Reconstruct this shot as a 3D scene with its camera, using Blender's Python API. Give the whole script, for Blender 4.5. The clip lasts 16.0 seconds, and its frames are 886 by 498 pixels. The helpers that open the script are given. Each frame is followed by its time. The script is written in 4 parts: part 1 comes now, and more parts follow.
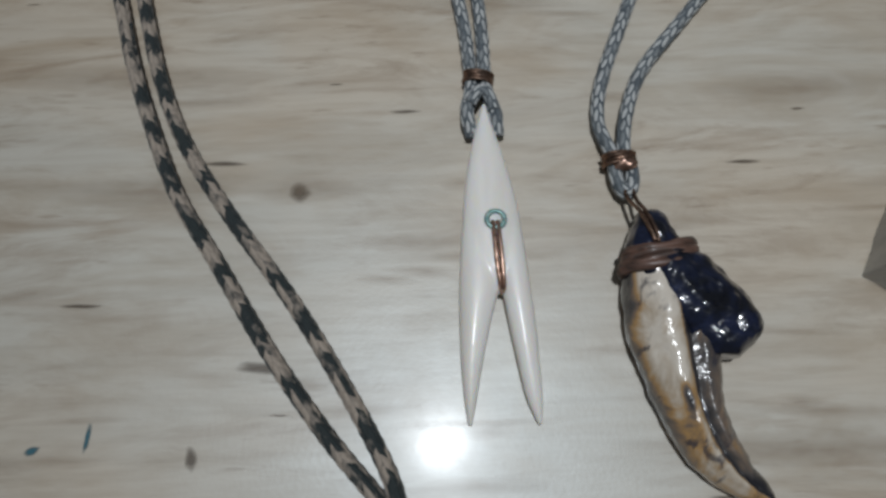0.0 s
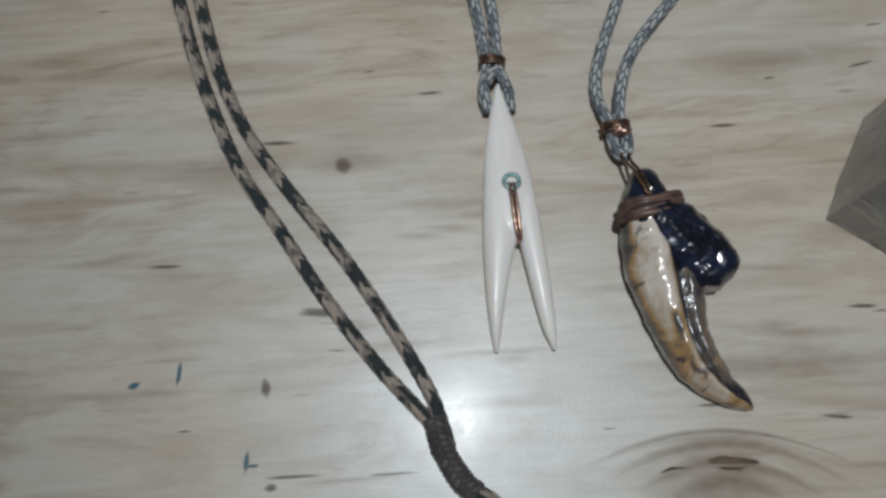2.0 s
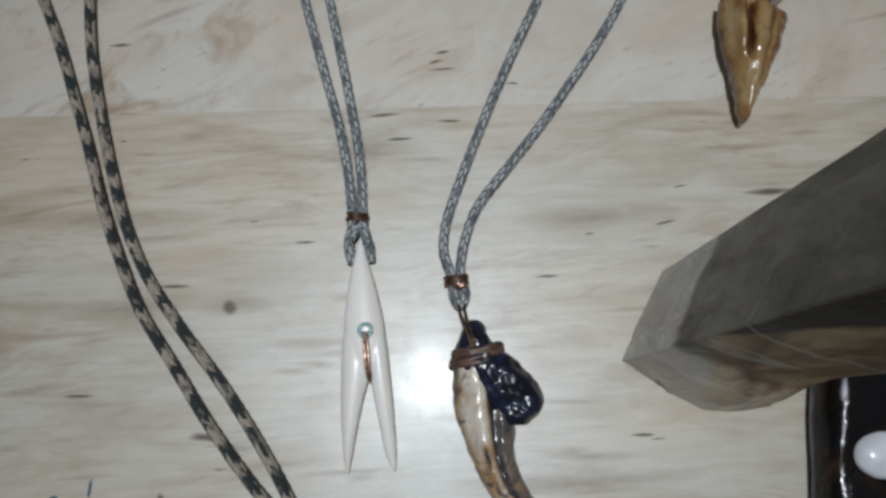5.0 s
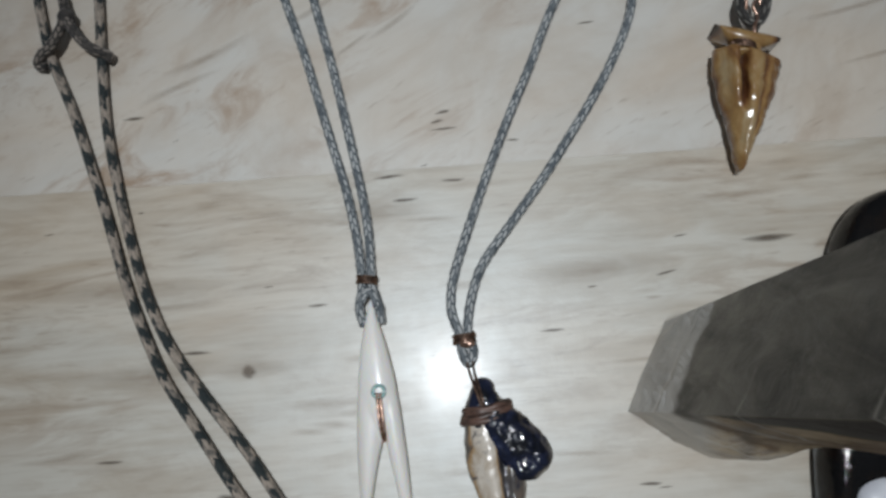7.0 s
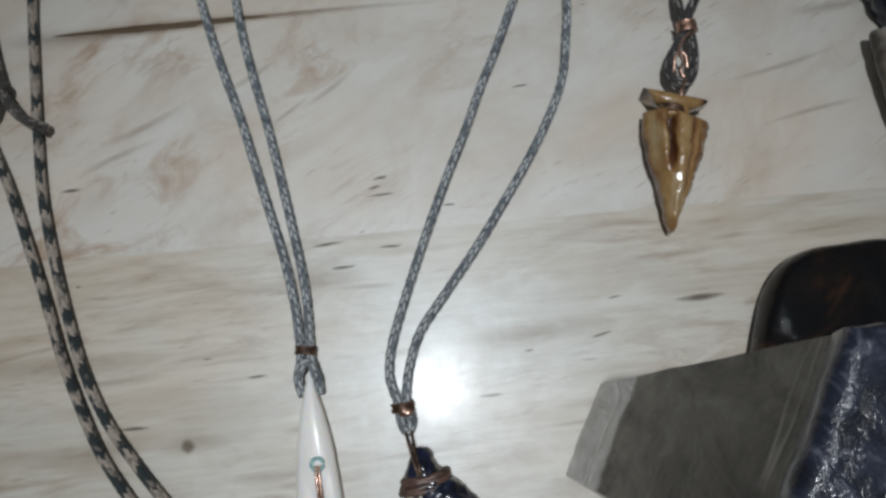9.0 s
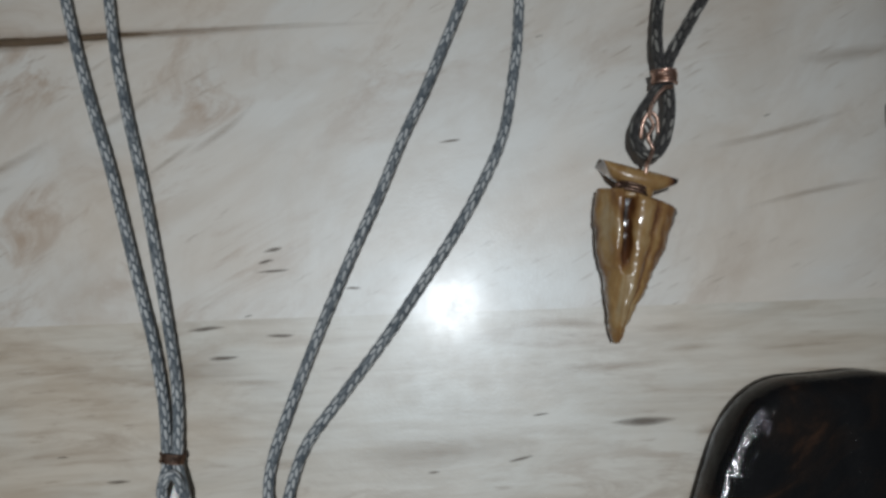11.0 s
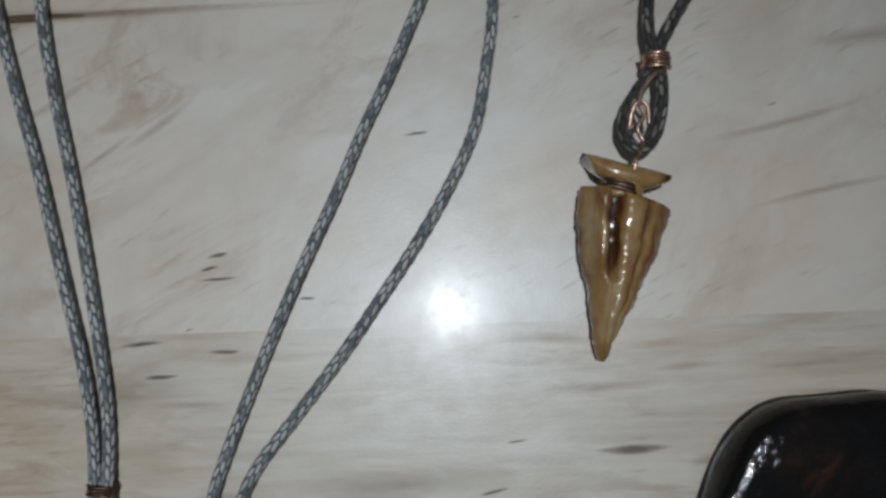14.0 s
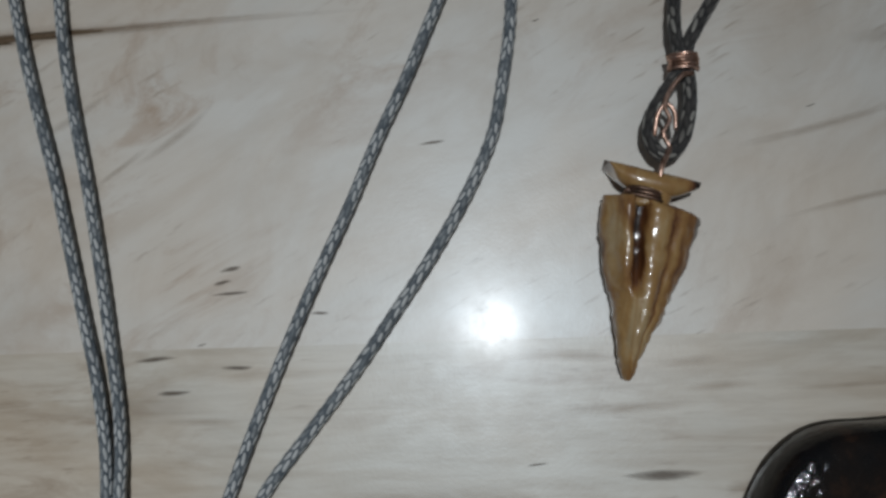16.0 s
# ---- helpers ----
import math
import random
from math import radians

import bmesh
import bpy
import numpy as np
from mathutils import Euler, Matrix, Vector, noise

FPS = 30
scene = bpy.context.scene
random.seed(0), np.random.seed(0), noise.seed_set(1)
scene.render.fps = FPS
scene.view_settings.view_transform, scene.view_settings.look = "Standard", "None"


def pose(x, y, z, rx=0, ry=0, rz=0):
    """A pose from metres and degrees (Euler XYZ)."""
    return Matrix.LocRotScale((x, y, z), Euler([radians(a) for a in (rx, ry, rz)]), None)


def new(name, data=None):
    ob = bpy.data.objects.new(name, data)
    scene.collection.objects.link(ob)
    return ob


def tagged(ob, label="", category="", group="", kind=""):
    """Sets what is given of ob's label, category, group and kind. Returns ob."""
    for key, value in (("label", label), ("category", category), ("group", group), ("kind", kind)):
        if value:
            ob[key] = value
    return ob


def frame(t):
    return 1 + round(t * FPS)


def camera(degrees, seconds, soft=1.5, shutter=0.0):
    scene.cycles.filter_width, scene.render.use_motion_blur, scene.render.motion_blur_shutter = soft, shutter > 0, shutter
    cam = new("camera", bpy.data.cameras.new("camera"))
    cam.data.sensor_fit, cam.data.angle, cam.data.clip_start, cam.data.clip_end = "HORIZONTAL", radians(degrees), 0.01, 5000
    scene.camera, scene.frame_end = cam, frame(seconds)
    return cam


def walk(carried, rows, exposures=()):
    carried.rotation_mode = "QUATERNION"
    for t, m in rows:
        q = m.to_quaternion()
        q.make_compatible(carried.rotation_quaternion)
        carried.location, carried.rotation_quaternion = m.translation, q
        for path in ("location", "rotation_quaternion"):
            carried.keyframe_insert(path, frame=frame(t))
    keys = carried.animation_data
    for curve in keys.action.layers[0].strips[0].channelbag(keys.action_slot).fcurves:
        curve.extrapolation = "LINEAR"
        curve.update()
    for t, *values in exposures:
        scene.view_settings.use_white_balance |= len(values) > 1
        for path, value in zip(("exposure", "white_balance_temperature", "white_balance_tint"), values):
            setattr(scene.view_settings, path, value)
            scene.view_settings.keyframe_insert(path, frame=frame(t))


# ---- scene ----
cam = camera(68.0, 16.0, soft=3.0)
ROWS = [
    (0, -0.0537, -0.0809, 0.1391, 18.18, 0.16, -0.94),
    (0.5, -0.0574, -0.0821, 0.1399, 15.84, 0.46, 0.16),
    (1, -0.0550, -0.0832, 0.1491, 15.70, 0.89, -0.70),
    (1.5, -0.0569, -0.0888, 0.1554, 16.73, 0.64, -1.38),
    (2, -0.0586, -0.0951, 0.1619, 16.86, 1.36, -2.58),
    (2.5, -0.0523, -0.0902, 0.1712, 14.91, 0.13, -2.93),
    (3, -0.0537, -0.0958, 0.1803, 16.48, 1.30, -1.21),
    (3.5, -0.0481, -0.0931, 0.1868, 16.43, 1.26, -0.95),
    (4, -0.0368, -0.0803, 0.1977, 15.75, 0.35, -0.44),
    (4.5, -0.0275, -0.0596, 0.2070, 14.56, -0.33, -2.38),
    (5, -0.0203, -0.0522, 0.2105, 12.78, -0.44, -2.41),
    (5.2, -0.0177, -0.0441, 0.2156, 12.18, -1.38, -3.13),
    (7.3, -0.0144, -0.0303, 0.2227, 12.04, 1.69, -4.48),
    (7.5, -0.0126, -0.0285, 0.2228, 11.76, 1.53, -4.70),
    (8, -0.0091, -0.0232, 0.2224, 11.50, 1.86, -4.89),
    (8.5, -0.0052, -0.0174, 0.2250, 11.01, 1.09, -5.10),
    (9, 0.0022, -0.0146, 0.2287, 12.85, 0.39, -5.96),
    (9.5, 0.0166, -0.0050, 0.2302, 11.23, 0.56, -5.00),
    (9.7, 0.0227, 0.0035, 0.2312, 10.35, 0.43, -4.62),
    (11.8, 0.0448, 0.0523, 0.1763, 4.41, 2.59, -2.24),
    (12, 0.0436, 0.0417, 0.1752, 6.57, 0.89, -3.60),
    (12.5, 0.0466, 0.0414, 0.1817, 6.91, 0.81, -3.11),
    (13, 0.0543, 0.0443, 0.1833, 7.06, 1.56, -2.23),
    (13.5, 0.0540, 0.0468, 0.1760, 7.19, 1.23, -0.50),
    (14, 0.0526, 0.0469, 0.1755, 5.86, 2.04, -2.65),
    (14.5, 0.0512, 0.0448, 0.1690, 7.45, 4.57, -0.92),
    (15, 0.0511, 0.0446, 0.1687, 7.43, 4.64, -1.10),
    (15.5, 0.0534, 0.0450, 0.1699, 7.48, 5.56, -1.73),
    (16, 0.0586, 0.0470, 0.1685, 7.09, 5.59, -2.51),
]
EXPOSURES = [(0.0, -0.5), (3.5, -0.4), (5.0, -0.34), (8.5, -0.35), (9.7, -0.36), (12.0, -0.63), (14.0, -0.62), (16.0, -0.65)]
walk(cam, [(t, pose(x, y, z, rx, ry, rz)) for t, x, y, z, rx, ry, rz in ROWS], EXPOSURES)

# ---- light: added lamp high over the board, for the camera's own light; dim room ----
world = bpy.data.worlds.new("dim_room")
scene.world = world
world.use_nodes = True
world.node_tree.nodes["Background"].inputs[0].default_value = (0.9, 0.97, 1.05, 1)
world.node_tree.nodes["Background"].inputs[1].default_value = 0.12
lamp_data = bpy.data.lights.new("lamp", "SPOT")
lamp_data.spot_size = radians(6.4)
lamp_data.spot_blend = 1.0
lamp_data.energy = 1130
lamp_data.color = (0.925, 0.98, 1.03)
lamp_data.shadow_soft_size = 0.115
lamp = new("lamp", lamp_data)
lamp.location = (-0.085, 0.115, 6.0)
lamp.rotation_euler = (Vector((0.0, 0.01, 0.0)) - lamp.location).to_track_quat("-Z", "Y").to_euler()

MM = 0.001


# ---- material helpers ----
def material(name, rough=0.5, metal=0.0, coat=0.0, coat_rough=0.1):
    m = bpy.data.materials.new(name)
    m.use_nodes = True
    tree = m.node_tree
    bsdf = tree.nodes["Principled BSDF"]
    bsdf.inputs["Roughness"].default_value = rough
    bsdf.inputs["Metallic"].default_value = metal
    bsdf.inputs["Coat Weight"].default_value = coat
    bsdf.inputs["Coat Roughness"].default_value = coat_rough
    return m, tree, bsdf


def node(tree, kind, **values):
    n = tree.nodes.new(kind)
    for key, value in values.items():
        n.inputs[key.replace("_", " ")].default_value = value
    return n


def coords(tree, scale=(1, 1, 1), turn=(0, 0, 0), which="Object"):
    tc = tree.nodes.new("ShaderNodeTexCoord")
    mp = node(tree, "ShaderNodeMapping", Scale=tuple(1 / v for v in scale), Rotation=turn)
    mp.vector_type = "TEXTURE"
    tree.links.new(tc.outputs[which], mp.inputs["Vector"])
    return mp.outputs["Vector"]


def noise_tex(tree, vec, scale, detail=4.0, rough=0.55, distort=0.0):
    n = node(tree, "ShaderNodeTexNoise", Scale=scale, Detail=detail, Roughness=rough, Distortion=distort)
    tree.links.new(vec, n.inputs["Vector"])
    return n.outputs["Fac"]


def ramp(tree, fac, stops):
    r = tree.nodes.new("ShaderNodeValToRGB")
    while len(r.color_ramp.elements) < len(stops):
        r.color_ramp.elements.new(0.5)
    for e, (p, c) in zip(r.color_ramp.elements, stops):
        e.position = p
        e.color = (*c, 1) if len(c) == 3 else (c[0], c[0], c[0], 1)
    tree.links.new(fac, r.inputs["Fac"])
    return r.outputs["Color"]


def mix(tree, fac, a, b, how="MIX"):
    m = tree.nodes.new("ShaderNodeMix")
    m.data_type = "RGBA"
    m.blend_type = how
    for socket, value in ((m.inputs["Factor"], fac), (m.inputs[6], a), (m.inputs[7], b)):
        if isinstance(value, (int, float)):
            socket.default_value = value
        elif isinstance(value, tuple):
            socket.default_value = (*value, 1)
        else:
            tree.links.new(value, socket)
    return m.outputs[2]


def calc(tree, how, a, b=0.0, clamp=False):
    m = tree.nodes.new("ShaderNodeMath")
    m.operation = how
    m.use_clamp = clamp
    for socket, value in zip(m.inputs, (a, b)):
        if isinstance(value, (int, float)):
            socket.default_value = value
        else:
            tree.links.new(value, socket)
    return m.outputs[0]


def bump(tree, bsdf, height, strength, distance):
    b = node(tree, "ShaderNodeBump", Strength=strength, Distance=distance)
    tree.links.new(height, b.inputs["Height"])
    tree.links.new(b.outputs["Normal"], bsdf.inputs["Normal"])
    return b


def wood(name, pale, tan, brown, turn, veins, vein_from, vein_to, stretch=1.0, fine=0.34):
    """Varnished pale board: cloudy tan figure drawn out along the grain, fine lines, short dashes, and darker veins that thin out along x."""
    m, tree, bsdf = material(name, 0.4, 0, 0.115, 0.2)
    bsdf.inputs["Specular Tint"].default_value = (0.82, 0.93, 1.0, 1)
    bsdf.inputs["Specular IOR Level"].default_value = 0.95
    vec = coords(tree)
    cloud = noise_tex(tree, coords(tree, (17, 62 * stretch, 20), (0, 0, turn)), 1.0, 7, 0.66, 0.7)
    lines = noise_tex(tree, coords(tree, (34, 430 * stretch, 60), (0, 0, turn)), 1.0, 4, 0.6, 0.25 / stretch)
    dash = noise_tex(tree, coords(tree, (75, 520, 60), (0, 0, turn)), 1.0, 3, 0.55, 0.2)
    figure = noise_tex(tree, coords(tree, (20, 88 * stretch, 20), (0, 0, turn)), 1.0, 7, 0.7, 1.3)
    where = noise_tex(tree, coords(tree, (14, 24, 14), (0, 0, turn)), 1.0, 3, 0.5)
    warm = noise_tex(tree, coords(tree, (11, 19, 20), (0, 0, turn)), 1.0, 4, 0.55, 0.4)
    col = ramp(tree, cloud, [(0.3, tan), (0.44, mix_of(pale, tan)), (0.56, pale), (0.75, pale)])
    col = mix(tree, 0.55, col, ramp(tree, warm, [(0.4, (1, 1, 1)), (0.62, (1.0, 0.87, 0.745))]), "MULTIPLY")
    sep = tree.nodes.new("ShaderNodeSeparateXYZ")
    tree.links.new(vec, sep.inputs[0])
    reach = tree.nodes.new("ShaderNodeMapRange")
    tree.links.new(sep.outputs[0], reach.inputs["Value"])
    for key, value in (("From Min", vein_from), ("From Max", vein_to), ("To Min", 1.0), ("To Max", 0.35)):
        reach.inputs[key].default_value = value
    vein = calc(tree, "MULTIPLY", ramp(tree, figure, [(0.5, (0,)), (0.64, (1,))]), ramp(tree, where, [(0.38, (0,)), (0.6, (1,))]))
    vein = calc(tree, "MULTIPLY", calc(tree, "MULTIPLY", vein, reach.outputs[0]), veins)
    col = mix(tree, vein, col, brown)
    col = mix(tree, fine, col, ramp(tree, lines, [(0.3, (0.66, 0.6, 0.53)), (0.56, (1, 1, 1))]), "MULTIPLY")
    short = calc(tree, "MULTIPLY", ramp(tree, dash, [(0.62, (0,)), (0.72, (1,))]), ramp(tree, where, [(0.42, (0,)), (0.58, (0.62,))]))
    col = mix(tree, short, col, (0.3, 0.22, 0.15))
    tree.links.new(col, bsdf.inputs["Base Color"])
    smear = noise_tex(tree, coords(tree, (90, 70, 30)), 1.0, 6, 0.7)
    tree.links.new(ramp(tree, smear, [(0.3, (0.37,)), (0.7, (0.44,))]), bsdf.inputs["Roughness"])
    tree.links.new(ramp(tree, smear, [(0.3, (0.12,)), (0.75, (0.22,))]), bsdf.inputs["Coat Roughness"])
    bump(tree, bsdf, mix(tree, 0.5, lines, noise_tex(tree, coords(tree, (1100, 1100, 1100)), 1.0, 2)), 0.12, 0.0004)
    return m


def mix_of(a, b):
    return tuple((x + y) / 2 for x, y in zip(a, b))


WOOD_LOWER = wood("lower_board_wood", (0.58, 0.54, 0.465), (0.45, 0.38, 0.29), (0.34, 0.25, 0.17), 0.01, 0.65, 0.2, 0.6)
WOOD_UPPER = wood("upper_board_wood", (0.635, 0.605, 0.55), (0.545, 0.485, 0.41), (0.40, 0.285, 0.195), 0.46, 1.0, -0.06, 0.09, 0.42, 0.1)


def stain(name, color, strength, low=0.08, high=0.6):
    """Mark in the grain that fades out to its rim, by the mesh's own fade attribute."""
    m, tree, bsdf = material(name, 0.45, 0, 0.35, 0.22)
    at = tree.nodes.new("ShaderNodeAttribute")
    at.attribute_name = "fade"
    n = noise_tex(tree, coords(tree, (250, 900, 200)), 1.0, 4)
    f = calc(tree, "MULTIPLY", at.outputs["Fac"], calc(tree, "ADD", n, 0.45), True)
    f = calc(tree, "MULTIPLY", ramp(tree, f, [(low, (0,)), (high, (1,))]), strength, True)
    bsdf.inputs["Base Color"].default_value = (*color, 1)
    clear = tree.nodes.new("ShaderNodeBsdfTransparent")
    blend = tree.nodes.new("ShaderNodeMixShader")
    tree.links.new(f, blend.inputs[0])
    tree.links.new(clear.outputs[0], blend.inputs[1])
    tree.links.new(bsdf.outputs[0], blend.inputs[2])
    tree.links.new(blend.outputs[0], tree.nodes["Material Output"].inputs[0])
    return m


FLECK = stain("dark_grain_fleck", (0.13, 0.10, 0.07), 0.85, 0.06, 0.75)
TAN_STREAK = stain("brown_grain_streak", (0.30, 0.205, 0.125), 0.28, 0.0, 1.0)
SOFT_STREAK = stain("soft_grain_streak", (0.33, 0.22, 0.135), 0.24, 0.0, 1.0)
KNOT = stain("knot_ring", (0.27, 0.18, 0.105), 0.42, 0.0, 0.9)
INK = stain("teal_ink", (0.03, 0.13, 0.17), 0.95)


def cord_look(name, colours, period, blocks=False, ticks=0.7):
    """Braided cord: u runs round it once, v along it in millimetres. Eight columns of slanting stitches; blocks dyes it in stretches of colour."""
    m, tree, bsdf = material(name, 0.75)
    tc = tree.nodes.new("ShaderNodeTexCoord")
    sep = tree.nodes.new("ShaderNodeSeparateXYZ")
    tree.links.new(tc.outputs["UV"], sep.inputs[0])
    dark, mid, pale = colours
    around = calc(tree, "MULTIPLY", sep.outputs[0], 8.0)
    column, across = calc(tree, "FLOOR", around), calc(tree, "FRACT", around)
    odd = calc(tree, "MODULO", column, 2.0)
    lean = calc(tree, "MULTIPLY", calc(tree, "SUBTRACT", across, 0.5), calc(tree, "SUBTRACT", calc(tree, "MULTIPLY", odd, 0.9), 0.45))
    drift = noise_tex(tree, coords(tree, (0.6, 0.16, 1), which="UV"), 1.0, 2.0, 0.5)
    climb = calc(tree, "ADD", calc(tree, "ADD", calc(tree, "DIVIDE", sep.outputs[1], period), calc(tree, "MULTIPLY", odd, 0.5)), calc(tree, "ADD", lean, calc(tree, "MULTIPLY", drift, 0.9)))
    row, rise = calc(tree, "FLOOR", climb), calc(tree, "FRACT", climb)
    cell = tree.nodes.new("ShaderNodeCombineXYZ")
    tree.links.new(column, cell.inputs[0])
    tree.links.new(row, cell.inputs[1])
    chance = tree.nodes.new("ShaderNodeTexWhiteNoise")
    tree.links.new(cell.outputs[0], chance.inputs["Vector"])
    chance = chance.outputs["Value"]
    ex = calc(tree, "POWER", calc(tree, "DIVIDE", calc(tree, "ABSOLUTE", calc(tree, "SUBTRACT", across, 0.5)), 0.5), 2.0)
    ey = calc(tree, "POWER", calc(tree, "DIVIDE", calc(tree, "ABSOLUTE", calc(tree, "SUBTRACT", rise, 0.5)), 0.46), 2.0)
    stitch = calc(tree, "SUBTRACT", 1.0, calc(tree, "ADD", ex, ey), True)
    fibre = noise_tex(tree, coords(tree, (1500, 1500, 1500)), 1.0, 3)
    patchy = noise_tex(tree, coords(tree, (300, 300, 300)), 1.0, 3)
    if blocks:
        place = calc(tree, "ADD", calc(tree, "DIVIDE", row, 1.0), calc(tree, "MULTIPLY", calc(tree, "SUBTRACT", chance, 0.5), 1.5))
        far = noise_tex(tree, coords(tree, (0.3, 0.035, 1), which="UV"), 1.0, 1.0, 0.5)
        wave = calc(tree, "SINE", calc(tree, "ADD", calc(tree, "MULTIPLY", place, math.tau * period / 13.5), calc(tree, "MULTIPLY", far, 9.0)))
        along = calc(tree, "ADD", calc(tree, "MULTIPLY", wave, 0.28), calc(tree, "ADD", 0.1, calc(tree, "MULTIPLY", patchy, 0.85)))
        col = ramp(tree, along, [(0.42, dark), (0.5, mix_of(dark, mid)), (0.56, mid), (0.72, pale)])
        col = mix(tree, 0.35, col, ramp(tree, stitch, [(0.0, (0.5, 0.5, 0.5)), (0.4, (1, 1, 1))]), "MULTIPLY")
    else:
        keep = ramp(tree, calc(tree, "ADD", calc(tree, "MULTIPLY", chance, 0.6), calc(tree, "MULTIPLY", patchy, 0.4)), [(0.62 - 0.45 * ticks, (0.05,)), (0.9 - 0.45 * ticks, (1,))])
        tick = ramp(tree, stitch, [(0.2, (0,)), (0.5, (1,))])
        col = mix(tree, ramp(tree, patchy, [(0.35, (0,)), (0.65, (1,))]), dark, mid)
        col = mix(tree, calc(tree, "MULTIPLY", tick, keep), col, pale)
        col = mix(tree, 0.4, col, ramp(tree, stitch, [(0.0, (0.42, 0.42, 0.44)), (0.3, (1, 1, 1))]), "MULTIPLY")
    col = mix(tree, 0.4, col, ramp(tree, fibre, [(0.3, (0.6, 0.6, 0.6)), (0.6, (1, 1, 1))]), "MULTIPLY")
    tree.links.new(col, bsdf.inputs["Base Color"])
    bump(tree, bsdf, mix(tree, 0.3, stitch, fibre), 0.6, 0.0005)
    bsdf.inputs["Sheen Weight"].default_value = 0.2
    return m


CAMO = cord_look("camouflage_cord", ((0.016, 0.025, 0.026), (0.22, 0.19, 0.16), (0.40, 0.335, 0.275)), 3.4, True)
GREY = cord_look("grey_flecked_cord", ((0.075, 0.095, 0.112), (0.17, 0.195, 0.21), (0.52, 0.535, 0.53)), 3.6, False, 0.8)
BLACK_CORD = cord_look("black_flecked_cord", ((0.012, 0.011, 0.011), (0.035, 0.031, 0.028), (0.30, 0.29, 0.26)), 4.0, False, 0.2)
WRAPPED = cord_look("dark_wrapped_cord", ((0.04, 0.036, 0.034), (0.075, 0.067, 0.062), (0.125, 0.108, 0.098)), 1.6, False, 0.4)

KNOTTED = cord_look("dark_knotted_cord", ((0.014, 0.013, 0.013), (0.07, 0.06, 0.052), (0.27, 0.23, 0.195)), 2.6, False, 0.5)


def copper_look(name, bright, dark, rough):
    m, tree, bsdf = material(name, rough, 1.0)
    n = noise_tex(tree, coords(tree, (500, 500, 500)), 1.0, 4)
    tree.links.new(ramp(tree, n, [(0.35, dark), (0.62, bright)]), bsdf.inputs["Base Color"])
    tree.links.new(ramp(tree, n, [(0.35, (rough + 0.2,)), (0.65, (rough,))]), bsdf.inputs["Roughness"])
    bump(tree, bsdf, n, 0.4, 0.0002)
    return m


COPPER = copper_look("copper", (0.68, 0.46, 0.37), (0.26, 0.15, 0.105), 0.26)
OLD_COPPER = copper_look("tarnished_copper", (0.32, 0.205, 0.15), (0.1, 0.07, 0.055), 0.36)

PATINA, tree, bsdf = material("green_patina", 0.45, 0.6)
n = noise_tex(tree, coords(tree, (700, 700, 700)), 1.0, 3)
tree.links.new(ramp(tree, n, [(0.35, (0.12, 0.26, 0.25)), (0.65, (0.42, 0.58, 0.55))]), bsdf.inputs["Base Color"])

BONE, tree, bsdf = material("polished_bone", 0.42, 0, 0.12, 0.15)
n = noise_tex(tree, coords(tree, (220, 30, 120)), 1.0, 5)
tree.links.new(ramp(tree, n, [(0.3, (0.80, 0.765, 0.71)), (0.65, (0.88, 0.855, 0.82))]), bsdf.inputs["Base Color"])
bsdf.inputs["Subsurface Weight"].default_value = 0.55
bsdf.inputs["Subsurface Radius"].default_value = (0.004, 0.003, 0.002)
bsdf.inputs["Subsurface Scale"].default_value = 0.5
bump(tree, bsdf, n, 0.08, 0.0003)

CLAW, tree, bsdf = material("marbled_claw_horn", 0.3, 0, 0.9, 0.13)
at = tree.nodes.new("ShaderNodeAttribute")
at.attribute_name = "tone"
a = noise_tex(tree, coords(tree, (120, 70, 100), (0, 0, -0.4)), 1.0, 5, 0.6, 0.9)
b = noise_tex(tree, coords(tree, (210, 90, 190), (0, 0, -0.4)), 1.0, 4, 0.6, 1.0)
f = calc(tree, "ADD", at.outputs["Fac"], calc(tree, "MULTIPLY", calc(tree, "SUBTRACT", a, 0.5), 1.3), True)
col = ramp(tree, f, [(0.0, (0.70, 0.63, 0.54)), (0.2, (0.50, 0.41, 0.31)), (0.36, (0.42, 0.25, 0.10)), (0.5, (0.20, 0.145, 0.105)), (0.66, (0.085, 0.075, 0.07)), (0.88, (0.018, 0.018, 0.022))])
col = mix(tree, ramp(tree, b, [(0.57, (0,)), (0.65, (0.85,))]), col, (0.035, 0.035, 0.05))
tree.links.new(col, bsdf.inputs["Base Color"])
bump(tree, bsdf, noise_tex(tree, coords(tree, (240, 120, 240), (0, 0, -0.4)), 1.0, 4), 0.6, 0.0012)
tree.links.new(bsdf.inputs["Normal"].links[0].from_socket, bsdf.inputs["Coat Normal"])

RESIN, tree, bsdf = material("blue_black_resin", 0.3, 0, 0.75, 0.1)
bsdf.inputs["Specular IOR Level"].default_value = 0.2
n = noise_tex(tree, coords(tree, (170, 170, 170)), 1.0, 5, 0.6, 0.4)
tree.links.new(ramp(tree, n, [(0.4, (0.005, 0.006, 0.010)), (0.55, (0.009, 0.013, 0.032)), (0.7, (0.022, 0.03, 0.07))]), bsdf.inputs["Base Color"])
bump(tree, bsdf, noise_tex(tree, coords(tree, (160, 160, 160)), 1.0, 3, 0.5, 0.3), 0.45, 0.0016)
tree.links.new(bsdf.inputs["Normal"].links[0].from_socket, bsdf.inputs["Coat Normal"])

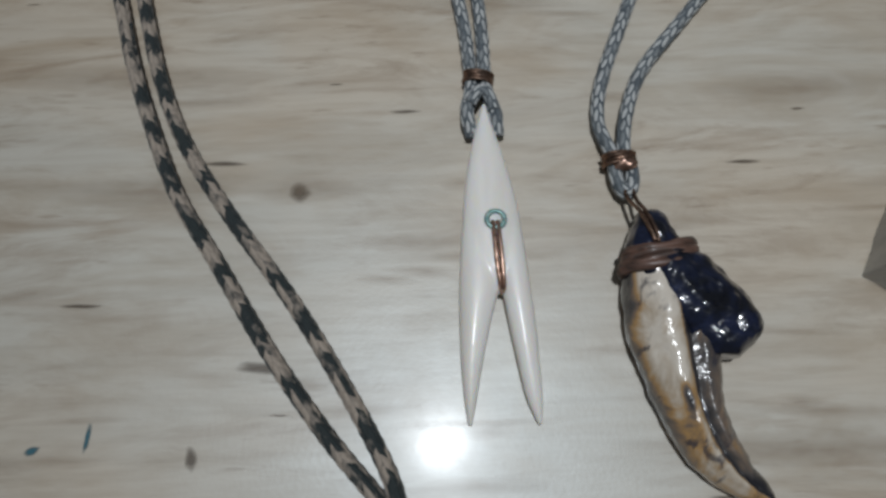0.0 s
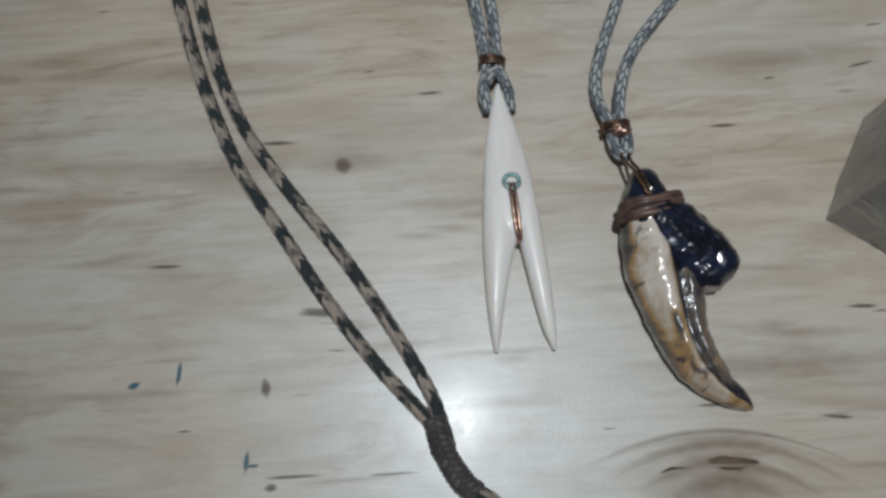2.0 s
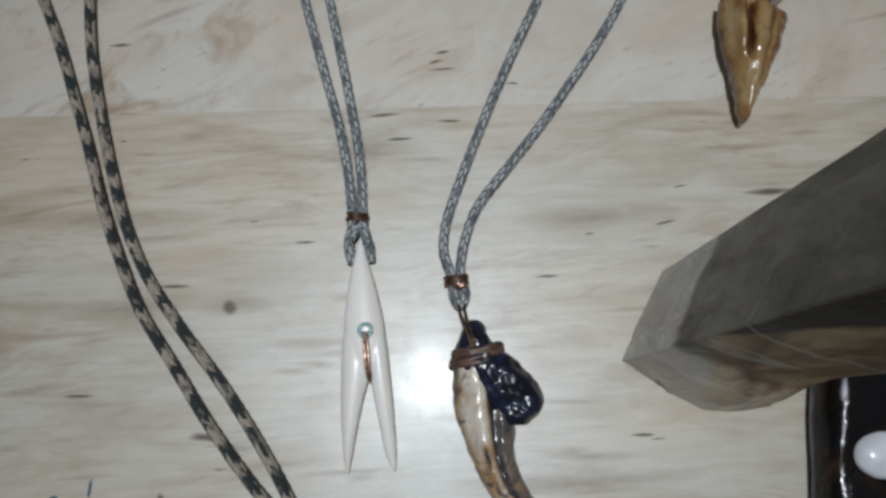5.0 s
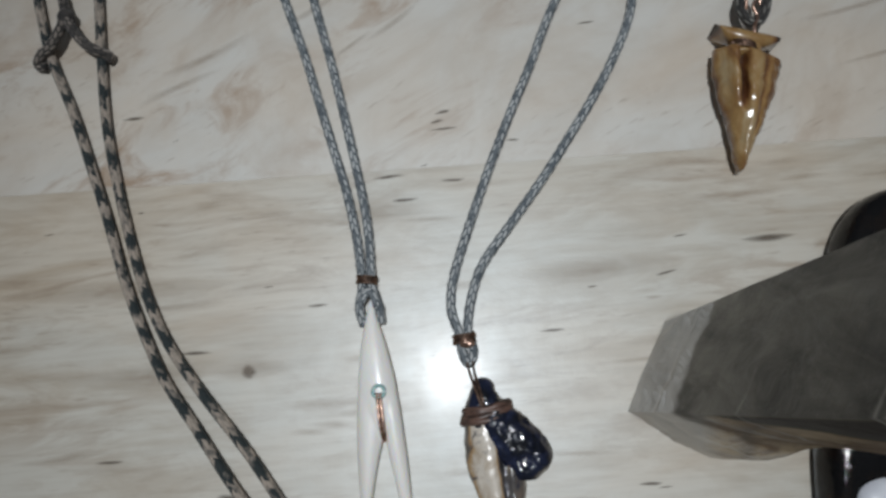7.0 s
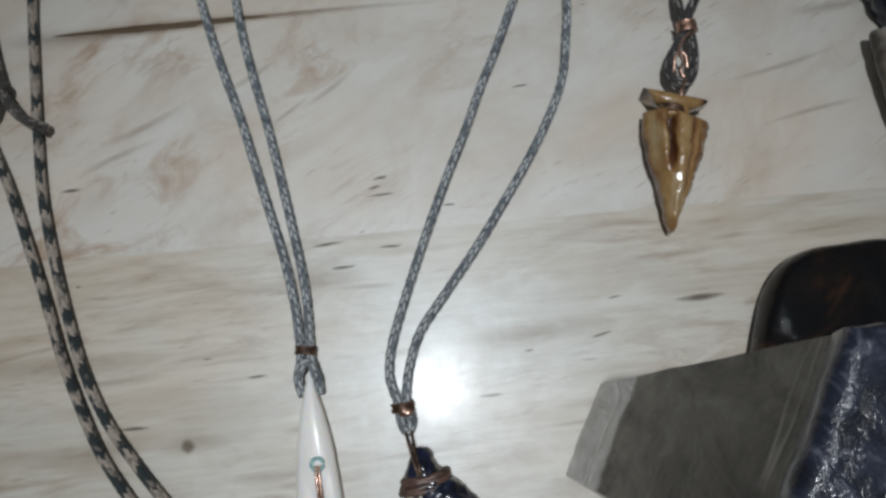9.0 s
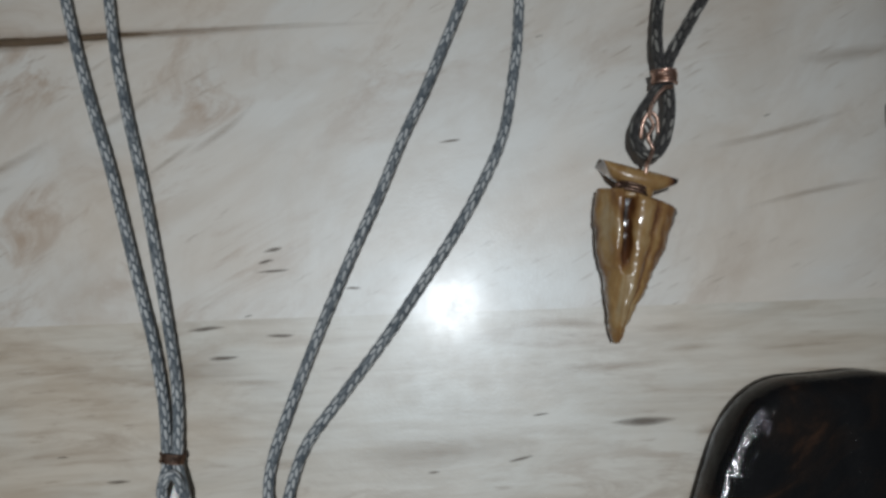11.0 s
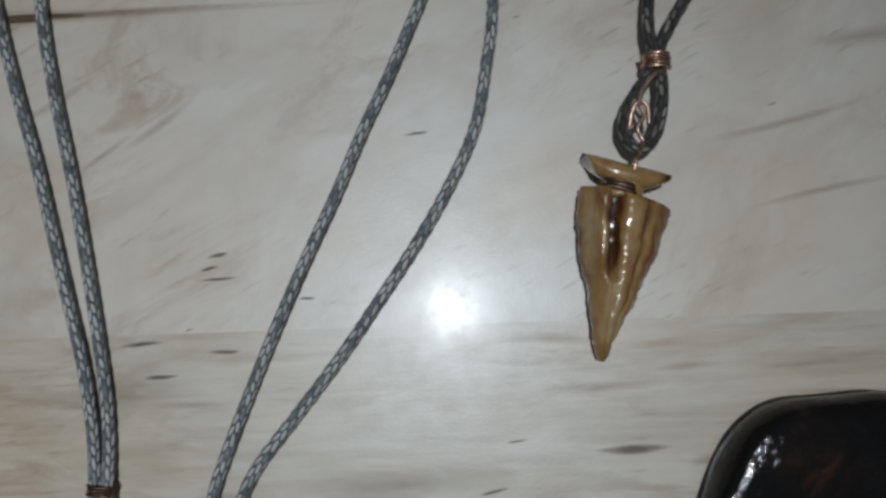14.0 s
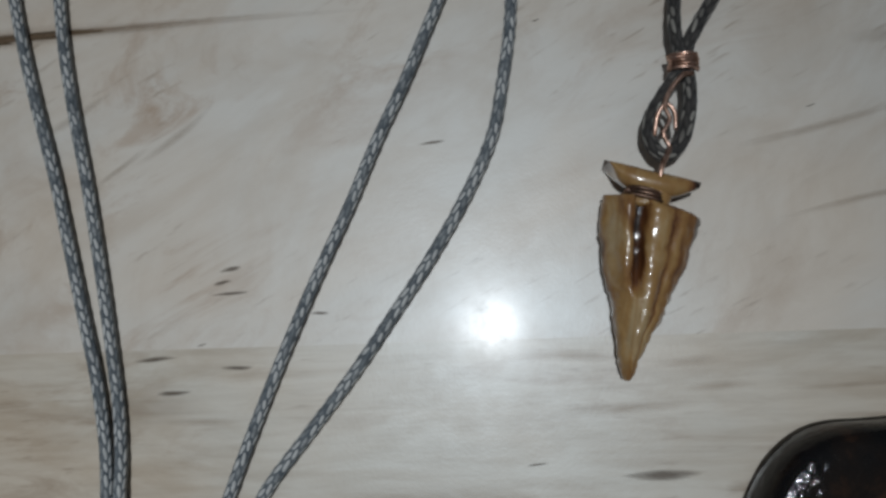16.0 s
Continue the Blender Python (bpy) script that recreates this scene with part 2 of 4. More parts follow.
LEATHER, tree, bsdf = material("brown_binding", 0.5, 0, 0.3, 0.3)
n = noise_tex(tree, coords(tree, (160, 700, 500)), 1.0, 4)
tree.links.new(ramp(tree, n, [(0.35, (0.045, 0.027, 0.021)), (0.65, (0.15, 0.08, 0.057))]), bsdf.inputs["Base Color"])
bump(tree, bsdf, n, 0.6, 0.0005)


def stone(name, stops, scale, gloss):
    """Flaked stone: its colour follows the mesh's tone (flutes and rims darker) and a long noise."""
    m, tree, bsdf = material(name, 0.34, 0, gloss, 0.13)
    at = tree.nodes.new("ShaderNodeAttribute")
    at.attribute_name = "tone"
    a = noise_tex(tree, coords(tree, scale), 1.0, 6, 0.6, 0.8)
    fine = noise_tex(tree, coords(tree, (600, 300, 600)), 1.0, 3)
    f = calc(tree, "SUBTRACT", calc(tree, "ADD", calc(tree, "MULTIPLY", a, 1.45), -0.15), calc(tree, "MULTIPLY", at.outputs["Fac"], 0.45), True)
    col = ramp(tree, f, stops)
    col = mix(tree, 0.3, col, ramp(tree, fine, [(0.3, (0.6, 0.55, 0.5)), (0.6, (1, 1, 1))]), "MULTIPLY")
    tree.links.new(col, bsdf.inputs["Base Color"])
    bump(tree, bsdf, mix(tree, 0.35, a, noise_tex(tree, coords(tree, (260, 170, 260)), 1.0, 4, 0.6)), 0.28, 0.0012)
    tree.links.new(bsdf.inputs["Normal"].links[0].from_socket, bsdf.inputs["Coat Normal"])
    return m


AMBER = stone("amber_flint", [(0.1, (0.016, 0.008, 0.005)), (0.3, (0.11, 0.04, 0.013)), (0.43, (0.235, 0.115, 0.036)), (0.58, (0.33, 0.195, 0.07)), (0.75, (0.41, 0.30, 0.16))], (110, 34, 60), 0.9)
GREY_FLINT = stone("grey_flint", [(0.3, (0.06, 0.05, 0.04)), (0.5, (0.19, 0.16, 0.125)), (0.7, (0.3, 0.29, 0.27))], (50, 30, 60), 0.6)

WEATHERED, tree, bsdf = material("weathered_grey_wood", 0.5, 0, 0.0, 0.22)
bsdf.inputs["Specular IOR Level"].default_value = 0.35
a = noise_tex(tree, coords(tree, (95, 95, 22), (0.25, 0.1, 0)), 1.0, 6, 0.62, 0.7)
b = noise_tex(tree, coords(tree, (30, 30, 18)), 1.0, 4, 0.6, 0.8)
broad = noise_tex(tree, coords(tree, (34, 34, 26), (0.3, 0.4, 0)), 1.0, 6, 0.65, 0.8)
col = ramp(tree, a, [(0.3, (0.11, 0.106, 0.095)), (0.48, (0.29, 0.278, 0.245)), (0.68, (0.46, 0.445, 0.395))])
sep = tree.nodes.new("ShaderNodeSeparateXYZ")
tree.links.new(coords(tree), sep.inputs[0])
height = calc(tree, "MULTIPLY", sep.outputs[2], 1000.0)
# darker wood towards the resin, grazing dimness coloured in; paler and smoother at the foot
upper_dark = calc(tree, "DIVIDE", calc(tree, "SUBTRACT", calc(tree, "ADD", height, calc(tree, "MULTIPLY", broad, 50.0)), 62.0), 90.0, True)
col = mix(tree, calc(tree, "MULTIPLY", upper_dark, 0.4), col, (0.045, 0.046, 0.048))
foot = calc(tree, "DIVIDE", calc(tree, "SUBTRACT", calc(tree, "ADD", 28.0, calc(tree, "MULTIPLY", b, 36.0)), height), 5.0, True)
# part of the foot's glossy sheen is put into this paler grey
col = mix(tree, calc(tree, "MULTIPLY", foot, 0.65), col, (0.55, 0.55, 0.55))
tree.links.new(calc(tree, "MULTIPLY", foot, 0.5), bsdf.inputs["Coat Weight"])
col = mix(tree, 0.6, col, ramp(tree, broad, [(0.38, (0.45, 0.46, 0.48)), (0.58, (1.0, 1.0, 0.97))]), "MULTIPLY")
# the south side: tan heartwood with a dark ring, shade painted along its upper edge
at = tree.nodes.new("ShaderNodeAttribute")
at.attribute_name = "south"
inset = at.outputs["Fac"]
on_south = calc(tree, "MULTIPLY", calc(tree, "SUBTRACT", inset, 0.4), 1.2, True)
reach = calc(tree, "ADD", calc(tree, "ADD", height, calc(tree, "MULTIPLY", inset, 2.6)), calc(tree, "MULTIPLY", calc(tree, "SUBTRACT", b, 0.5), 44.0))
tan = mix(tree, ramp(tree, a, [(0.42, (0,)), (0.62, (1,))]), (0.18, 0.11, 0.06), (0.52, 0.39, 0.23))
warm = calc(tree, "MULTIPLY", calc(tree, "DIVIDE", calc(tree, "SUBTRACT", reach, 72.0), 16.0, True), on_south)
col = mix(tree, warm, col, tan)
ring = ramp(tree, calc(tree, "DIVIDE", calc(tree, "ABSOLUTE", calc(tree, "SUBTRACT", reach, 106.0)), 10.0), [(0.1, (0.8,)), (0.9, (0,))])
col = mix(tree, calc(tree, "MULTIPLY", ring, on_south), col, (0.075, 0.045, 0.027))
edge_shade = calc(tree, "SUBTRACT", calc(tree, "MULTIPLY", calc(tree, "SUBTRACT", height, 64.0), 0.26), calc(tree, "ADD", inset, calc(tree, "MULTIPLY", calc(tree, "SUBTRACT", a, 0.5), 8.0)))
col = mix(tree, calc(tree, "MULTIPLY", calc(tree, "MULTIPLY", edge_shade, 0.5, True), on_south), col, (0.014, 0.011, 0.01))
scar = noise_tex(tree, coords(tree, (13, 13, 40), (0.25, 0.1, 0)), 1.0, 1.5, 0.45, 0.3)
scar = ramp(tree, calc(tree, "ABSOLUTE", calc(tree, "SUBTRACT", scar, 0.5)), [(0.0, (1,)), (0.009, (0,))])
scar = calc(tree, "MULTIPLY", scar, ramp(tree, b, [(0.4, (0,)), (0.54, (0.6,))]))
col = mix(tree, scar, col, (0.7, 0.68, 0.62))
tree.links.new(calc(tree, "SUBTRACT", 0.55, calc(tree, "MULTIPLY", foot, 0.22)), bsdf.inputs["Roughness"])
tree.links.new(col, bsdf.inputs["Base Color"])
bump(tree, bsdf, mix(tree, 0.4, a, mix(tree, 0.3, broad, scar)), 1.0, 0.004)
tree.links.new(bsdf.inputs["Normal"].links[0].from_socket, bsdf.inputs["Coat Normal"])

CAP, tree, bsdf = material("blue_grey_resin", 0.45, 0, 0.8, 0.17)
bsdf.inputs["Specular IOR Level"].default_value = 0.2
n = noise_tex(tree, coords(tree, (210, 210, 210)), 1.0, 5, 0.65, 0.5)
tree.links.new(ramp(tree, n, [(0.4, (0.008, 0.01, 0.017)), (0.56, (0.02, 0.026, 0.046)), (0.7, (0.11, 0.12, 0.15))]), bsdf.inputs["Base Color"])
bump(tree, bsdf, n, 0.6, 0.0014)
tree.links.new(bsdf.inputs["Normal"].links[0].from_socket, bsdf.inputs["Coat Normal"])

DARK_WOOD, tree, bsdf = material("dark_lacquered_burl", 0.6, 0, 0.6, 0.06)
bsdf.inputs["Specular IOR Level"].default_value = 0.05
a = noise_tex(tree, coords(tree, (22, 34, 22), (0, 0, 0.7)), 1.0, 5, 0.6, 1.4)
col = ramp(tree, a, [(0.5, (0.003, 0.003, 0.0035)), (0.6, (0.009, 0.0055, 0.004)), (0.7, (0.045, 0.021, 0.011)), (0.8, (0.09, 0.045, 0.024))])
tree.links.new(col, bsdf.inputs["Base Color"])
lumps = noise_tex(tree, coords(tree, (120, 120, 120)), 1.0, 5, 0.65)
bump(tree, bsdf, lumps, 0.35, 0.0018)
tree.links.new(bsdf.inputs["Normal"].links[0].from_socket, bsdf.inputs["Coat Normal"])

WHITE_STONE, tree, bsdf = material("white_stone", 0.4, 0, 0.4, 0.15)
n = noise_tex(tree, coords(tree, (120, 120, 120)), 1.0, 4)
tree.links.new(ramp(tree, n, [(0.3, (0.62, 0.63, 0.68)), (0.65, (0.78, 0.79, 0.83))]), bsdf.inputs["Base Color"])

BARK, tree, bsdf = material("black_bark", 0.8)
n = noise_tex(tree, coords(tree, (260, 260, 260)), 1.0, 5)
tree.links.new(ramp(tree, n, [(0.35, (0.008, 0.007, 0.008)), (0.7, (0.06, 0.05, 0.05))]), bsdf.inputs["Base Color"])
bump(tree, bsdf, n, 1.0, 0.002)

PLASTER, tree, bsdf = material("plain_plaster", 0.9)
n = noise_tex(tree, coords(tree, (3, 3, 3)), 1.0, 5)
tree.links.new(ramp(tree, n, [(0.3, (0.3, 0.29, 0.28)), (0.7, (0.36, 0.35, 0.34))]), bsdf.inputs["Base Color"])
bump(tree, bsdf, noise_tex(tree, coords(tree, (80, 80, 80)), 1.0, 3), 0.2, 0.002)


# ---- mesh helpers ----
def part(name, bm, mat, parent=None, label="", smooth=True):
    bmesh.ops.recalc_face_normals(bm, faces=bm.faces)
    me = bpy.data.meshes.new(name)
    bm.to_mesh(me)
    bm.free()
    me.materials.append(mat)
    for poly in me.polygons:
        poly.use_smooth = smooth
    ob = new(name, me)
    if parent:
        ob.parent = parent
    if label:
        ob["label"] = label
    return ob


def thing(name, label, category, group=""):
    return tagged(new(name), label, category, group)


def curve_points(knots, step):
    """Catmull-Rom through the knots, at even steps."""
    p = [Vector(k) for k in knots]
    p = [p[0] * 2 - p[1]] + p + [p[-1] * 2 - p[-2]]
    dense = []
    for a, b, c, d in zip(p, p[1:], p[2:], p[3:]):
        for i in range(24):
            t = i / 24
            dense.append(0.5 * (2 * b + (c - a) * t + (2 * a - 5 * b + 4 * c - d) * t * t + (3 * b - a - 3 * c + d) * t ** 3))
    dense.append(p[-2])
    out, need = [dense[0]], step
    for a, b in zip(dense, dense[1:]):
        gap = (b - a).length
        while gap >= need > 0:
            a = a + (b - a).normalized() * need
            out.append(a)
            gap, need = (b - a).length, step
        need -= gap
    return out


def tube(knots, radius, sides=14, step=0.7, braid=0.0, seams=2, twist=0.7, ends=True, squash=1.0, bm=None, wobble=0.0):
    """Round cord or wire through knots in millimetres; braid lifts the strands off its surface."""
    bm = bm or bmesh.new()
    uv = bm.loops.layers.uv.verify()
    pts = curve_points(knots, step)
    rings, along = [], 0.0
    for i, p in enumerate(pts):
        d = (pts[min(i + 1, len(pts) - 1)] - pts[max(i - 1, 0)]).normalized()
        side = d.cross(Vector((0, 0, 1)))
        side = side.normalized() if side.length > 1e-3 else Vector((1, 0, 0))
        up = side.cross(d)
        ring = []
        w = radius * (1 + wobble * noise.noise(p * 0.35))
        for k in range(sides):
            a = math.tau * k / sides
            lift = abs(math.sin(seams * a + twist * along) * math.sin(seams * a - twist * along))
            r = w + braid * (lift - 0.5)
            ring.append(bm.verts.new((p + side * math.cos(a) * r + up * math.sin(a) * r * squash) * MM))
        rings.append((ring, along))
        along += step
    for (ra, va), (rb, vb) in zip(rings, rings[1:]):
        for k in range(sides):
            j = (k + 1) % sides
            f = bm.faces.new((ra[k], ra[j], rb[j], rb[k]))
            for loop, (x, y) in zip(f.loops, ((k, va), (k + 1, va), (k + 1, vb), (k, vb))):
                loop[uv].uv = (x / sides, y)
    if ends:
        bm.faces.new(rings[0][0])
        bm.faces.new(list(reversed(rings[-1][0])))
    return bm


def blob(bm, centre, radii, rough=0.0, grain=0.3, level=4, floor=None):
    """Lumpy rounded form, in millimetres."""
    made = bmesh.ops.create_icosphere(bm, subdivisions=level, radius=1.0)["verts"]
    c, r = Vector(centre), Vector(radii)
    for v in made:
        n = v.co.normalized()
        p = Vector((n.x * r.x, n.y * r.y, n.z * r.z)) + c
        p += n * rough * noise.fractal(p * grain, 1.0, 2.0, 3)
        if floor is not None:
            p.z = max(p.z, floor)
        v.co = p * MM
    return bm


def loft(bm, stations, sides=28, power=2.0, rough=0.0, grain=0.25, shape=None, tone=None, under="wall", jag=0.0):
    """Skin over cross-sections: each is left edge, right edge, middle height and half thickness, in millimetres."""
    layer = bm.verts.layers.float.get("tone") or bm.verts.layers.float.new("tone")
    rings = []
    for n, (lx, ly, rx, ry, z, h) in enumerate(stations):
        l, r = Vector((lx, ly, z)), Vector((rx, ry, z))
        l.x += jag * noise.fractal(Vector((3.1, n * 0.23, 0.5)), 1.0, 2.0, 3)
        r.x += jag * noise.fractal(Vector((9.7, n * 0.23, 4.5)), 1.0, 2.0, 3)
        mid, half = (l + r) / 2, (r - l) / 2
        ring = []
        for k in range(sides):
            a = math.tau * k / sides
            ca, sa = math.cos(a), math.sin(a)
            x = math.copysign(abs(ca) ** (2 / power), ca)
            y = math.copysign(abs(sa) ** (2 / power), sa)
            if sa < 0 and under != "wall":
                # "round" falls to the board in an oval, "keel" in a narrow ridge
                x = x if under == "round" else math.copysign(abs(ca) ** 2, ca)
                y *= max(1.0, (z - 0.06) / h)
            elif sa < 0:
                x = math.copysign(abs(ca) ** 0.35, ca) * (1 + 0.1 * sa)
                y = -(abs(sa) ** 0.7) * (z - 0.06) / h if z - 0.06 > h else -(abs(sa) ** 0.7)
            p = mid + half * x + Vector((0, 0, h * y))
            if shape:
                p.z += shape(x, sa, n / (len(stations) - 1)) * h
            if rough:
                p += Vector((ca, 0.3 * sa, sa)) * rough * noise.fractal(p * grain, 1.0, 2.0, 3)
            p.z = max(p.z, 0.05)
            vert = bm.verts.new(p * MM)
            if tone:
                vert[layer] = tone(x, n / (len(stations) - 1))
            ring.append(vert)
        rings.append(ring)
    for ra, rb in zip(rings, rings[1:]):
        for k in range(sides):
            bm.faces.new((ra[k], ra[(k + 1) % sides], rb[(k + 1) % sides], rb[k]))
    bm.faces.new(rings[0])
    bm.faces.new(list(reversed(rings[-1])))
    return bm


def between(stations, count):
    """More cross-sections, smoothly between the given ones."""
    s = [np.array(v, float) for v in stations]
    s = [2 * s[0] - s[1]] + s + [2 * s[-1] - s[-2]]
    out = []
    for a, b, c, d in zip(s, s[1:], s[2:], s[3:]):
        for i in range(count):
            t = i / count
            out.append(0.5 * (2 * b + (c - a) * t + (2 * a - 5 * b + 4 * c - d) * t * t + (3 * b - a - 3 * c + d) * t ** 3))
    return out + [s[-2]]


def box(bm, x0, y0, z0, x1, y1, z1, bevel=0.0):
    made = bmesh.ops.create_cube(bm, size=1.0)["verts"]
    for v in made:
        v.co = Vector(((x0 + x1) / 2 + v.co.x * (x1 - x0), (y0 + y1) / 2 + v.co.y * (y1 - y0), (z0 + z1) / 2 + v.co.z * (z1 - z0)))
    if bevel:
        bmesh.ops.bevel(bm, geom=list({e for v in made for e in v.link_edges}), offset=bevel, segments=2, affect="EDGES")
    return bm


# ---- the floor under the table ----
def shell(name, *size):
    return tagged(part(name, box(bmesh.new(), *size), PLASTER, smooth=False), "plain grey floor under the table", "floor", kind="structure")


shell("floor", -0.75, -0.6, -0.8, 0.75, 0.7, -0.75)

# ---- the board that all lies on ----
SEAM = 0.0455
def slanted(bm):
    """The joint runs a little askew."""
    for v in bm.verts:
        if abs(v.co.y - SEAM) < 0.001:
            v.co.y -= 0.012 * v.co.x
    return bm


table = thing("wooden_table", "pale varnished wooden table top of jointed boards with brown grain", "table")
lower_board = part("board", slanted(box(bmesh.new(), -0.5, -0.33, -0.03, 0.5, SEAM, 0.0, 0.00015)), WOOD_LOWER, table, "straight-grained tan board", False)
upper_board = part("board", slanted(box(bmesh.new(), -0.5, SEAM, -0.03, 0.5, 0.42, -0.00005, 0.00015)), WOOD_UPPER, table, "whiter board with slanting pinkish grain", False)
for x in (-0.46, 0.40):
    for y in (-0.29, 0.32):
        part("leg", box(bmesh.new(), x, y, -0.75, x + 0.06, y + 0.06, -0.03, 0.003), WOOD_LOWER, table, "", False)


def mark(bm, x, y, length, width, turn=0.0, bend=0.0):
    """Lens-shaped mark on the board, in millimetres, fading to its rim."""
    high = 0.05 + 0.0012 * (len(bpy.data.objects) % 60) + 0.0002 * (len(bm.verts) // 61)
    fade = bm.verts.layers.float.get("fade") or bm.verts.layers.float.new("fade")
    c, s = math.cos(turn), math.sin(turn)
    def at(u, v):
        px, py = u * length / 2, v * width / 2 + bend * (u * u - 0.3)
        return Vector((x + px * c - py * s, y + px * s + py * c, high)) * MM
    rings = []
    for r in (0.35, 0.7, 1.0):
        ring = []
        for k in range(20):
            a = math.tau * k / 20
            v = bm.verts.new(at(r * math.cos(a) * (1 + 0.1 * math.sin(3 * a + x)), r * math.sin(a) * (1 + 0.2 * math.sin(2 * a + y))))
            v[fade] = 1 - r
            ring.append(v)
        rings.append(ring)
    mid = bm.verts.new(at(0, 0))
    mid[fade] = 1.0
    for k in range(20):
        j = (k + 1) % 20
        bm.faces.new((mid, rings[0][k], rings[0][j]))
        for ra, rb in zip(rings, rings[1:]):
            bm.faces.new((ra[k], rb[k], rb[j], ra[j]))


def mark_part(name, mat, *shape):
    """One mark, as a part of the board that it lies on."""
    bm = bmesh.new()
    mark(bm, *shape)
    return part(name, bm, mat, lower_board if shape[1] < 45.5 else upper_board)


for x, y, l, w, turn in (
    (-86, -21, 6, 5, 0), (-104, -13.5, 13, 1.4, -0.03), (-132, -47, 11, 1.2, 0), (-105, -79, 3, 6, 0), (-62, -0.5, 9, 1.2, 0),
    (17, -15, 10, 1.2, 0.02), (-92, -61, 13, 3.5, -0.08), (43, -66, 9, 1.4, 0), (-14, 66.5, 7, 1.5, 0.2), (-16.5, 63, 6, 1.3, 0.15),
):
    mark_part("grain_fleck", FLECK, x, y, l, w, turn)
for x, y, l, w, turn in (
    (-14, 60, 12, 1.0, 0.05), (-12.5, 40.4, 10, 1.5, 0), (-30, 34.5, 11, 1.6, 0.05), (-127, 73.5, 10, 1.4, 0.05), (10, 53.7, 6, 1.0, 0),
    (41.5, 97.4, 8, 1.0, 0.1), (57.4, 1.5, 9, 1.2, 0.2), (64, 14, 6, 0.9, 0.1), (94, 10.8, 21, 2.6, 0.02), (-35, 43.5, 13, 1.5, 0.05),
):
    mark_part("grain_fleck", FLECK, x, y, l, w, turn)
for x, y, l, w, turn in (
    (-98, -99.8, 16, 1.2, 0), (-74.5, -100.2, 14, 1.0, 0), (31, -92, 9, 1.4, -0.1), (-103, -102, 4, 2, 0), (2, -88, 9, 1.0, 0), (46, -104, 9, 1.6, 0),
):
    mark_part("grain_fleck", FLECK, x, y, l, w, turn)
for i in range(44):
    x, y = random.uniform(-200, 200), random.uniform(-150, 180)
    if y < 42 or i % 4 == 0:
        mark_part("grain_fleck", FLECK, x, y, random.uniform(2, 6), random.uniform(0.3, 0.7), random.uniform(-0.05, 0.05) + (0.25 if y > 46 else 0))
for i in range(60):
    x, y = random.uniform(-200, 160), random.uniform(-140, 42)
    mark_part("grain_streak", SOFT_STREAK, x, y, random.uniform(10, 40), random.uniform(1.5, 4.5), random.uniform(-0.04, 0.04))

for x, y, l, w, turn, bend in (
    (-85, 137, 130, 6, 0.0, -1.5), (-40, 137, 150, 2.2, -0.005, 0), (-130, 136, 60, 9, 0.02, 1), (-1, -108, 34, 16, 0, 0), (2, -106, 50, 10, -0.08, 1), (1, -100.5, 62, 7, -0.03, -9), (3, -103.5, 44, 4, -0.03, -6), (0, -98, 70, 3, -0.03, -9),
    (-120, -20, 60, 9, 0, 1), (-85, -20, 30, 7, 0, 0), (20, -79, 90, 8, 0.02, 1), (-130, 10, 90, 9, 0, 0), (35, 5, 60, 9, 0.05, 1), (-40, 30, 50, 8, 0.03, 0),
    (-100, 96, 40, 5, 0.42, 1), (-112, 84, 36, 4, 0.4, -1), (-60, 112, 30, 3, 0.5, 1), (-30, 104, 28, 3, 0.62, 1), (-46, 96, 22, 2.6, 0.6, 0), (140, 95, 50, 3, 0.2, 1), (150, 76, 44, 2.6, 0.16, -1), (165, 118, 40, 5, 0.08, 1),
):
    mark_part("grain_streak", TAN_STREAK, x, y, l, w, turn, bend)
for x, y, l, w in ((-95, 136.5, 90, 5), (-70, 137.2, 130, 3), (-110, 136, 60, 6), (-50, 137.6, 110, 1.6), (-88, 137, 60, 3.5)):
    mark_part("grain_streak", TAN_STREAK, x, y, l, w, 0.0)
for x, y, l, w, bend in ((2, -99.5, 58, 3.0, -9), (2, -103.0, 44, 3.4, -8), (2, -106.5, 30, 5.0, -6), (2, -96.6, 66, 1.6, -9)):
    mark_part("knot_ring", KNOT, x, y, l, w, -0.03, bend)
mark_part("ink_mark", INK, -126.5, -74.5, 7, 1.6, 1.45)
mark_part("ink_mark", INK, -137.5, -77, 4, 1.8, 0.35)
mark_part("ink_mark", INK, -109, -96, 6, 1.4, 1.5)
mark_part("ink_mark", INK, -107.5, -97, 4, 1.0, 0.1)


def cord(parent, knots, mat=None, radius=1.68, name="cord", label="", **more):
    """A braided cord; where it lies on the board its underside touches it."""
    knots = [(x, y, radius if z < 2.25 else z) for x, y, z in knots]
    return part(name, tube(knots, radius, braid=0.16, **more), mat or GREY, parent, label)


def wraps(parent, centre, axis, radius, turns, gauge, mat, name="copper_wrap", label="copper wire wrapping", squash=1.0):
    """Wire wound round a cord: a tight coil about the axis through the centre."""
    d = Vector(axis).normalized()
    side = d.cross(Vector((0, 0, 1))).normalized()
    up = side.cross(d)
    c = Vector(centre)
    knots = []
    for i in range(turns * 10 + 1):
        a = math.tau * i / 10
        r = radius * (1 + 0.06 * math.sin(i * 1.7))
        knots.append(c + d * gauge * 1.75 * (i / 10 - turns / 2) + side * math.cos(a) * r + up * math.sin(a) * r * squash)
    return part(name, tube(knots, gauge, 6, 0.5), mat, parent, label)


